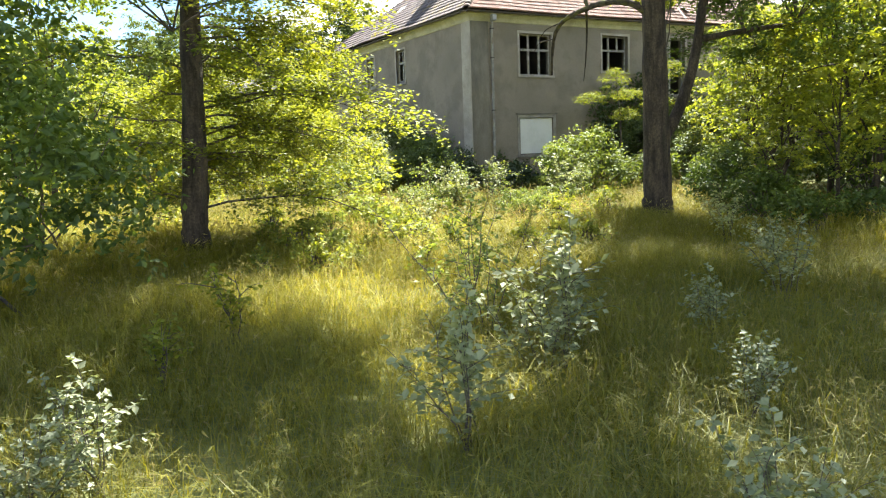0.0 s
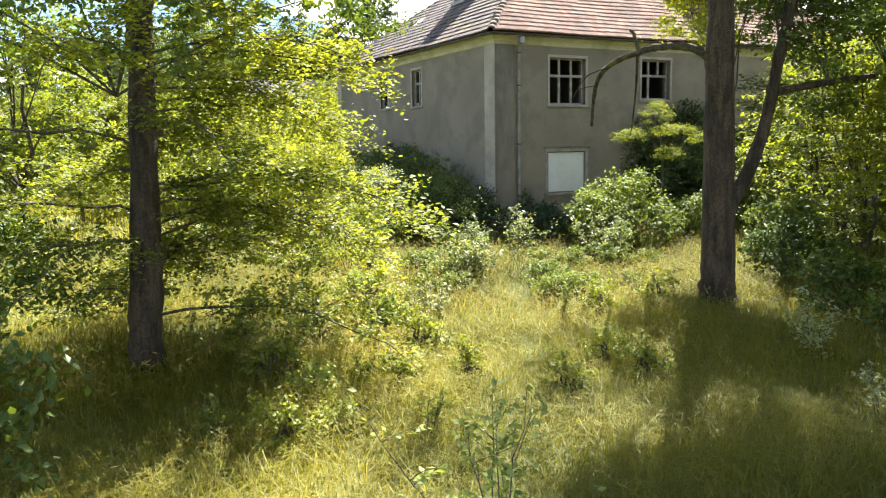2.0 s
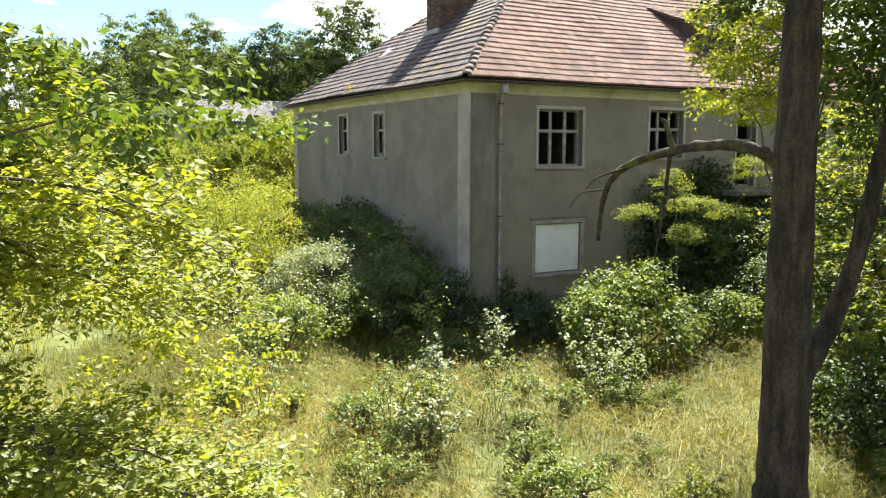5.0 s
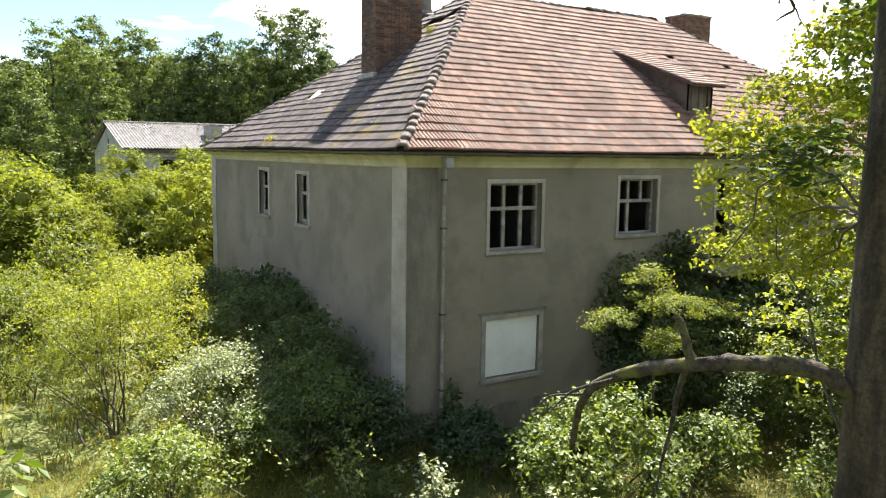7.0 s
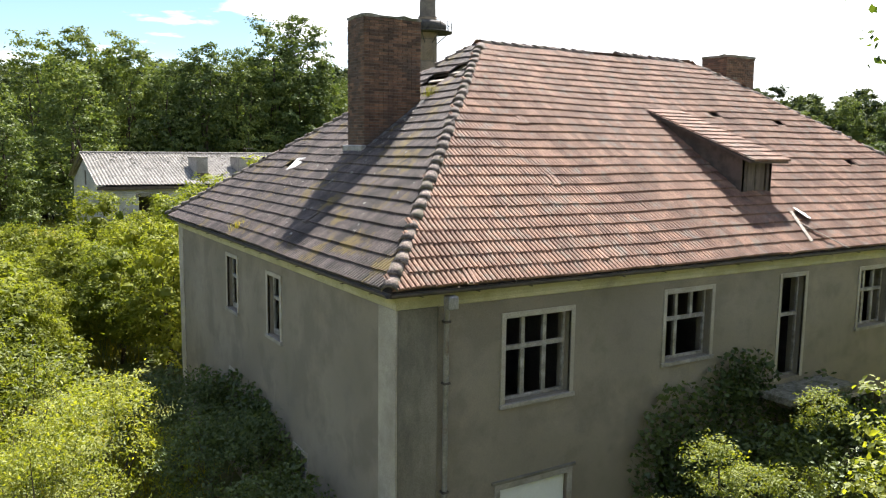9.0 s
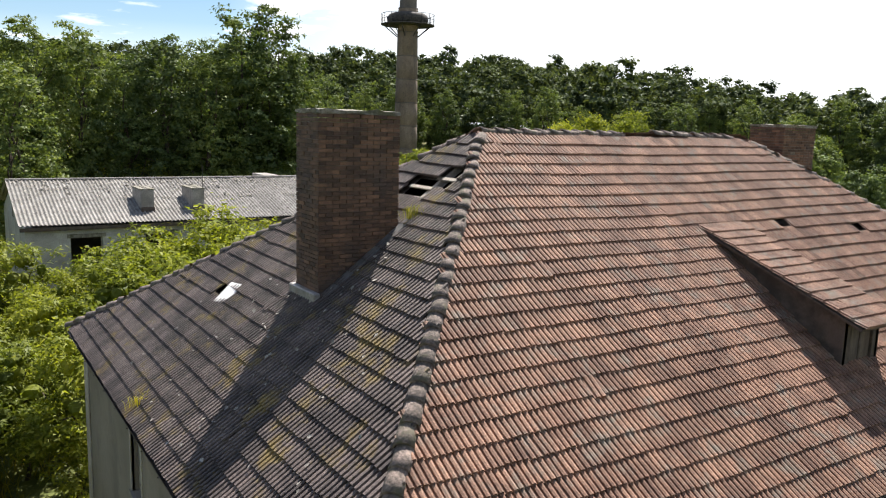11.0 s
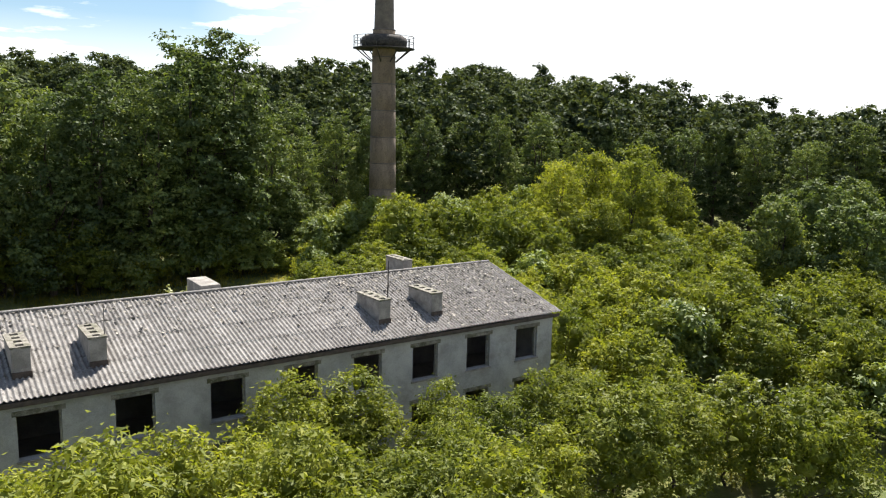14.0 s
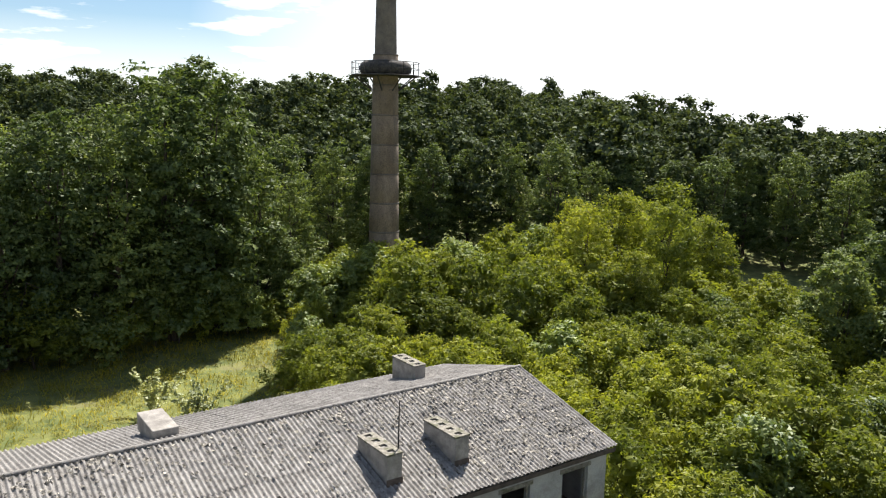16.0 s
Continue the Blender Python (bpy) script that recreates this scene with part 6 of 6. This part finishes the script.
def blades(x, y, h, w, lean, seed):
    """Grass blades bent once, each of two quads."""
    r_ = np.random.default_rng(seed)
    n = len(x)
    a = r_.uniform(0, 2 * np.pi, n)
    d = np.stack([np.cos(a), np.sin(a), np.zeros(n)], 1)
    s = np.stack([-np.sin(a), np.cos(a), np.zeros(n)], 1)
    b = np.stack([x, y, ground_z(x, y) - 0.02], 1)
    up = np.array((0, 0, 1.0))
    k = lean * (0.3 + r_.random(n))
    m = b + up * (h * 0.58)[:, None] + d * (h * k * 0.25)[:, None]
    t = b + up * (h * (1 - 0.35 * k))[:, None] + d * (h * k * 0.9)[:, None]
    w = w[:, None] * 0.5
    v = np.stack([b - s * w, b + s * w, m + s * w * 0.85, m - s * w * 0.85, t + s * w * 0.12, t - s * w * 0.12], 1).reshape(-1, 3)
    o = (np.arange(n) * 6)[:, None]
    return v, np.concatenate([o + np.array((0, 1, 2, 3)), o + np.array((3, 2, 4, 5))])


def sown(n, x0, x1, y0, y1, seed, tuft=0.25):
    """Places of blades in tufts, kept off the buildings."""
    r_ = np.random.default_rng(seed)
    c = np.stack([r_.uniform(x0, x1, n // 12), r_.uniform(y0, y1, n // 12)], 1)
    p = (c[:, None] + r_.normal(size=(n // 12, 12, 2)) * tuft).reshape(-1, 2)
    keep = ~((p[:, 0] > HX0 - 0.1) & (p[:, 0] < HX1) & (p[:, 1] > HY0 - 0.1) & (p[:, 1] < HY1))
    keep &= np.random.default_rng(seed + 1).random(len(p)) > 0.55 * np.exp(-((p[:, 0] - (6 + (p[:, 1] - 9) * 0.62)) / 0.30) ** 2) * (p[:, 1] > 12)
    return p[keep, 0], p[keep, 1]


def meadow(name, n, area, hmin, hmax, w, mat, seed, label, lean=1.15, tuft=0.25, heads=0.0):
    x, y = sown(n, *area, seed, tuft)
    r_ = np.random.default_rng(seed + 2)
    h = r_.uniform(hmin, hmax, len(x)) * (0.8 + 0.3 * np.sin(x * 0.9) * np.sin(y * 0.8))
    v, q = blades(x, y, h, np.full(len(x), w), lean, seed)
    if heads:
        tip, mid = v.reshape(-1, 6, 3)[:, 4], v.reshape(-1, 6, 3)[:, 3]
        k = np.repeat(tip, 2, axis=0)
        hv, hq = leaves(k - np.array((0, 0, heads * 0.3)), heads, r_, 0.16, 0, 0.4, False, r_.normal(size=k.shape) * np.array((1, 1, 0.3)), np.repeat(unit(tip - mid), 2, axis=0))
        v, q = joined([(v, np.concatenate([q[:, (0, 1, 2)], q[:, (0, 2, 3)]])), (hv, hq)])
    ob = link(name, mesh_np(name, v, q), mat)
    tagged(ob, label, "grass", kind="stuff")


meadow("meadow_grass", 100000, (-2, 14, 2.5, 16), 0.25, 0.82, 0.008, GRASS, 101, "tall uncut green meadow grass", 1.7, 0.18)
meadow("meadow_grass", 62000, (-3, 24, 14.5, 29), 0.30, 0.85, 0.012, GRASS, 102, "tall uncut green meadow grass in the sun", 1.9)
meadow("meadow_grass", 22000, (14, 25, 2.5, 14.5), 0.35, 0.80, 0.012, GRASS, 107, "shaded uncut meadow grass under the oak")
meadow("meadow_grass", 20000, (-8, 15.5, 29, 62), 0.40, 0.95, 0.030, GRASS, 103, "tall uncut meadow grass beyond the house")
meadow("dry_grass", 9000, (-3, 16, 2.0, 18), 0.45, 0.95, 0.004, STRAW, 104, "dry straw-coloured grass stems with fluffy seed heads", 1.1, 0.4, 0.065)
meadow("dry_grass", 9000, (2, 24, 15, 27), 0.50, 1.05, 0.006, STRAW, 105, "dry straw-coloured grass stems with fluffy seed heads", 1.0, 0.4, 0.12)
meadow("meadow_grass", 30000, (14, 62, 76, 116), 0.3, 0.75, 0.045, GRASS, 106, "far uncut meadow grass before the woods", 1.9, 0.7)

meadow("meadow_grass", 5000, (50, 58, 52, 60), 0.4, 1.0, 0.03, GRASS, 108, "uncut grass in a clearing of the thicket", 1.5, 0.4)
meadow("meadow_grass", 8000, (70, 88, 84, 100), 0.4, 0.9, 0.045, GRASS, 109, "far uncut grass in a clearing before the woods", 1.7, 0.6)

# ---- locust thickets ----
loc = [tree("locust_tree", 200 + k, 5.0, (2.0, 1.8, 2.2)[k], 0.7, 0.07, L_LOCUST, 150, 66, 0.46, 0.16, "young locust tree with feathery yellow-green leaves", "tree", 0.44, lobes=16, limbs=6, squash=0.7, up=0.6, frond=True, dense=0.28, low=-0.8, messy=0.7, group="locust thicket") for k in range(3)]
loc_far = [tree("locust_tree", 230 + k, 5.0, (2.6, 2.3)[k], 0.6, 0.07, L_LOCUST, 130, 40, 0.52, 0.24, "young locust tree in a dense far thicket", "tree", 0.48, lobes=15, limbs=4, squash=0.7, up=0.5, frond=True, dense=0.34, low=-0.8, messy=0.7, group="locust thicket") for k in range(2)]
dark = [tree("maple_tree", 210 + k, 5.0, 2.3, 0.8, 0.08, L_ELDER, 120, 34, 0.50, 0.27, "dense mid-green young tree in the thicket", "tree", 0.6, lobes=11, dense=0.4, group="locust thicket") for k in range(1)]
sil = sapling("willow_shrub", 220, 3.0, L_SILVER, 0.2, "pale silvery willow shrub in the thicket", 7, 70)
tagged(sil, group="willow shrubs", category="shrub")
tall = tree("locust_tree", 205, 12.0, 4.0, 1.5, 0.16, L_LOCUST, 290, 52, 0.75, 0.28, "tall full-grown locust with rounded yellow-green crown", "tree", 0.55, lobes=22, limbs=10, squash=0.7, up=0.5, low=-0.9, messy=0.65, group="locust thicket")
round_tree = tree("maple_tree", 212, 10.0, 4.0, 0.8, 0.16, L_FOREST, 300, 52, 0.7, 0.28, "dense round dark-green tree beside the thicket", "tree", 0.64, lobes=20, limbs=10, low=-0.9, messy=0.65, group="round trees")
tr = random.Random(4)
first = {}


def plant(src, x, y, h, ref=5.0):
    m = pose(x, y, gz(x, y) - 0.05, 0, 0, tr.uniform(0, 360)) @ Matrix.Diagonal((*(h / ref * tr.uniform(0.9, 1.15),) * 2, h / ref, 1))
    if id(src) not in first:
        first[id(src)] = True
        src.matrix_basis = pose(x, y, gz(x, y) - 0.05)
    else:
        copy_thing(src, m)


def clearing(x, y):
    """Open grass between the thickets."""
    return (x - 53.6) ** 2 + (y - 55.6) ** 2 < 9.5 or abs((x - 78.5) * 0.62 + (y - 92.2) * 0.78) < 2.6 and abs((x - 78.5) * 0.78 - (y - 92.2) * 0.62) < 7


def grove(x0, x1, y0, y1, step, hmin, hmax, avoid, kinds):
    x = x0
    while x < x1:
        y = y0
        while y < y1:
            px, py = x + tr.uniform(-0.45, 0.45) * step, y + tr.uniform(-0.45, 0.45) * step
            if not avoid(px, py) and not clearing(px, py):
                plant(tr.choice(kinds), px, py, tr.uniform(hmin, hmax))
            y += step
        x += step


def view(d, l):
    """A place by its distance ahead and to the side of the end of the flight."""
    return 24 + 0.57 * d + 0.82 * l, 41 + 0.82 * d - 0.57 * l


LN, LF = loc * 6 + dark, loc_far * 5 + dark
grove(17, 48, 53, 61, 3.1, 4.4, 6.0, lambda x, y: y > 60.3, LN)
grove(15, 19, 45, 53, 3.2, 4.4, 5.6, lambda x, y: y < 44, LN)
grove(19, 36, 45, 53, 3.2, 5.4, 7.4, lambda x, y: x - y > -13 or y < 44, LN)
for x, y, h in ((20.5, 54.5, 6.6), (23, 53.5, 7.4), (25.5, 55, 6.6), (19, 56.5, 5.6)):
    plant(loc[1], x, y, h)
grove(51, 90, 48, 84, 4.2, 4.4, 6.2, lambda x, y: x - y > 22, LF)
grove(2, 11, 41, 62, 3.1, 4.4, 6.2, lambda x, y: x < 8 and y < 46, LN)
grove(11, 16, 44, 61, 3.1, 3.2, 4.4, lambda x, y: x > 13.5 and y < 46, LN)
grove(42, 60, 78, 104, 4.4, 4.0, 5.6, lambda x, y: x < 30 + (y - 78) * 0.4 + 12, LF)
grove(60, 92, 84, 112, 5.0, 5.5, 8.0, lambda x, y: (x - SX) ** 2 + (y - SY) ** 2 < 9 or x + y < 150, LF)
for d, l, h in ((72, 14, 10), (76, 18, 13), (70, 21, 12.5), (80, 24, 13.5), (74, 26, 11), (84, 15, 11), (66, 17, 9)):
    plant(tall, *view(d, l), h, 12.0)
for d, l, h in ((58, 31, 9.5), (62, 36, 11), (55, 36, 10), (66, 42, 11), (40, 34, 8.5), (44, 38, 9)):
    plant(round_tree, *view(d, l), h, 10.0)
for x, y in ((44.5, 58.5), (47, 57), (49.5, 60), (54, 56), (52.5, 52.5), (46, 53.5), (41, 57.5), (58, 54), (33, 52), (62, 62), (38.5, 88), (37, 92)):
    plant(sil, x, y, tr.uniform(2.6, 4.0), 3.0)

# ---- woods ----
big = [tree("forest_tree", 300 + k, 20.0, (5.6, 5.0, 6.0)[k], (0.7, 1.0, 0.6)[k], 0.32, L_FOREST, 340, 52, 0.95, 0.34, "tall dark-green broadleaved forest tree", "tree", 0.68, lobes=26, limbs=12, squash=0.6, low=-0.95, messy=0.65, group="forest trees") for k in range(3)]
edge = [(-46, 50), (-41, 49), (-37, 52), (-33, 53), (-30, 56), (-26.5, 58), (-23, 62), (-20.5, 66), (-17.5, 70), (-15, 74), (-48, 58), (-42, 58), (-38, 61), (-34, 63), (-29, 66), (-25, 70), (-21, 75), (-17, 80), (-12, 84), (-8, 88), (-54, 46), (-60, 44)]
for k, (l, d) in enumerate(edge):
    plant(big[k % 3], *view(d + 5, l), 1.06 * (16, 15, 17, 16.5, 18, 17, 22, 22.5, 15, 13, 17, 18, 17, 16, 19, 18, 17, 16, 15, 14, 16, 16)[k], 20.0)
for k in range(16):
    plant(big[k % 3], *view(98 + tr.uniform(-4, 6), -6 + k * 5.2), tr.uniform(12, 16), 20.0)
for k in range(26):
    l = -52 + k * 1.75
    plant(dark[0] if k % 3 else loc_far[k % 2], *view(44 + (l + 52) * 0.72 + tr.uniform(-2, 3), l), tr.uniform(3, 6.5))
plant(loc_far[0], 33.2, 108.6, 5.6)
# trees beside the house, far to the left of the flight
for x, y, h in ((2, 66, 11), (-6, 60, 12), (8, 72, 10), (-3, 72, 13), (12, 80, 12), (4, 82, 14), (-10, 48, 12), (-14, 36, 14), (18, 88, 15), (10, 92, 14)):
    plant(big[tr.randrange(3)], x, y, h, 20.0)
# distant woods on the hills, too many to count
pr = np.random.default_rng(9)
tv = []
for k in range(4):
    bl = crown_blobs(pr, 15.0, 5.2, 3.2, 10)
    tv.append(tufted(bl, 120, 0.9, 27, 0.58, pr, 0.7, 0.8, low=-0.5, messy=0.6, near=0.7, far=1.02)[0])
pcs = []
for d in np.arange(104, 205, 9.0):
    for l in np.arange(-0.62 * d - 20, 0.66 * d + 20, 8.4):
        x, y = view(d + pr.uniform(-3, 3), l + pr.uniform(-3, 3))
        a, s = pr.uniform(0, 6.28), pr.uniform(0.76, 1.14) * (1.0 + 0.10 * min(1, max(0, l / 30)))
        c, e = math.cos(a) * s, math.sin(a) * s
        t, q = tv[pr.integers(4)]
        pcs.append((np.stack([t[:, 0] * c - t[:, 1] * e + x, t[:, 0] * e + t[:, 1] * c + y, t[:, 2] * s + gz(x, y)], 1), q))
fv, fq = joined(pcs)
tagged(link("distant_woods", mesh_np("distant_woods", fv, fq), L_FAR), "dense dark-green woods on a hillside", "woods", kind="stuff")

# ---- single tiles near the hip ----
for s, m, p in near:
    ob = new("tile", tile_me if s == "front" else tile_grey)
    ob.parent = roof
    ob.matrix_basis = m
# tufts of grass in the roof by the chimney
def roof_tuft(x, y, z, n, seed):
    r_ = np.random.default_rng(seed)
    v, q = blades(np.zeros(n), np.zeros(n), r_.uniform(0.15, 0.4, n), np.full(n, 0.012), 0.7, seed)
    v = v - np.array((0, 0, gz(0, 0))) + np.repeat(np.stack([x + r_.normal(size=n) * 0.12, y + r_.normal(size=n) * 0.1, np.full(n, z)], 1), 6, axis=0)
    tagged(link("grass_tuft", mesh_np("grass_tuft", v, q), GRASS), "grass tuft growing out of the tiles", "grass")


roof_tuft(20.5, 33.0, 11.85, 90, 5)
roof_tuft(15.95, 34.9, 8.35, 70, 6)
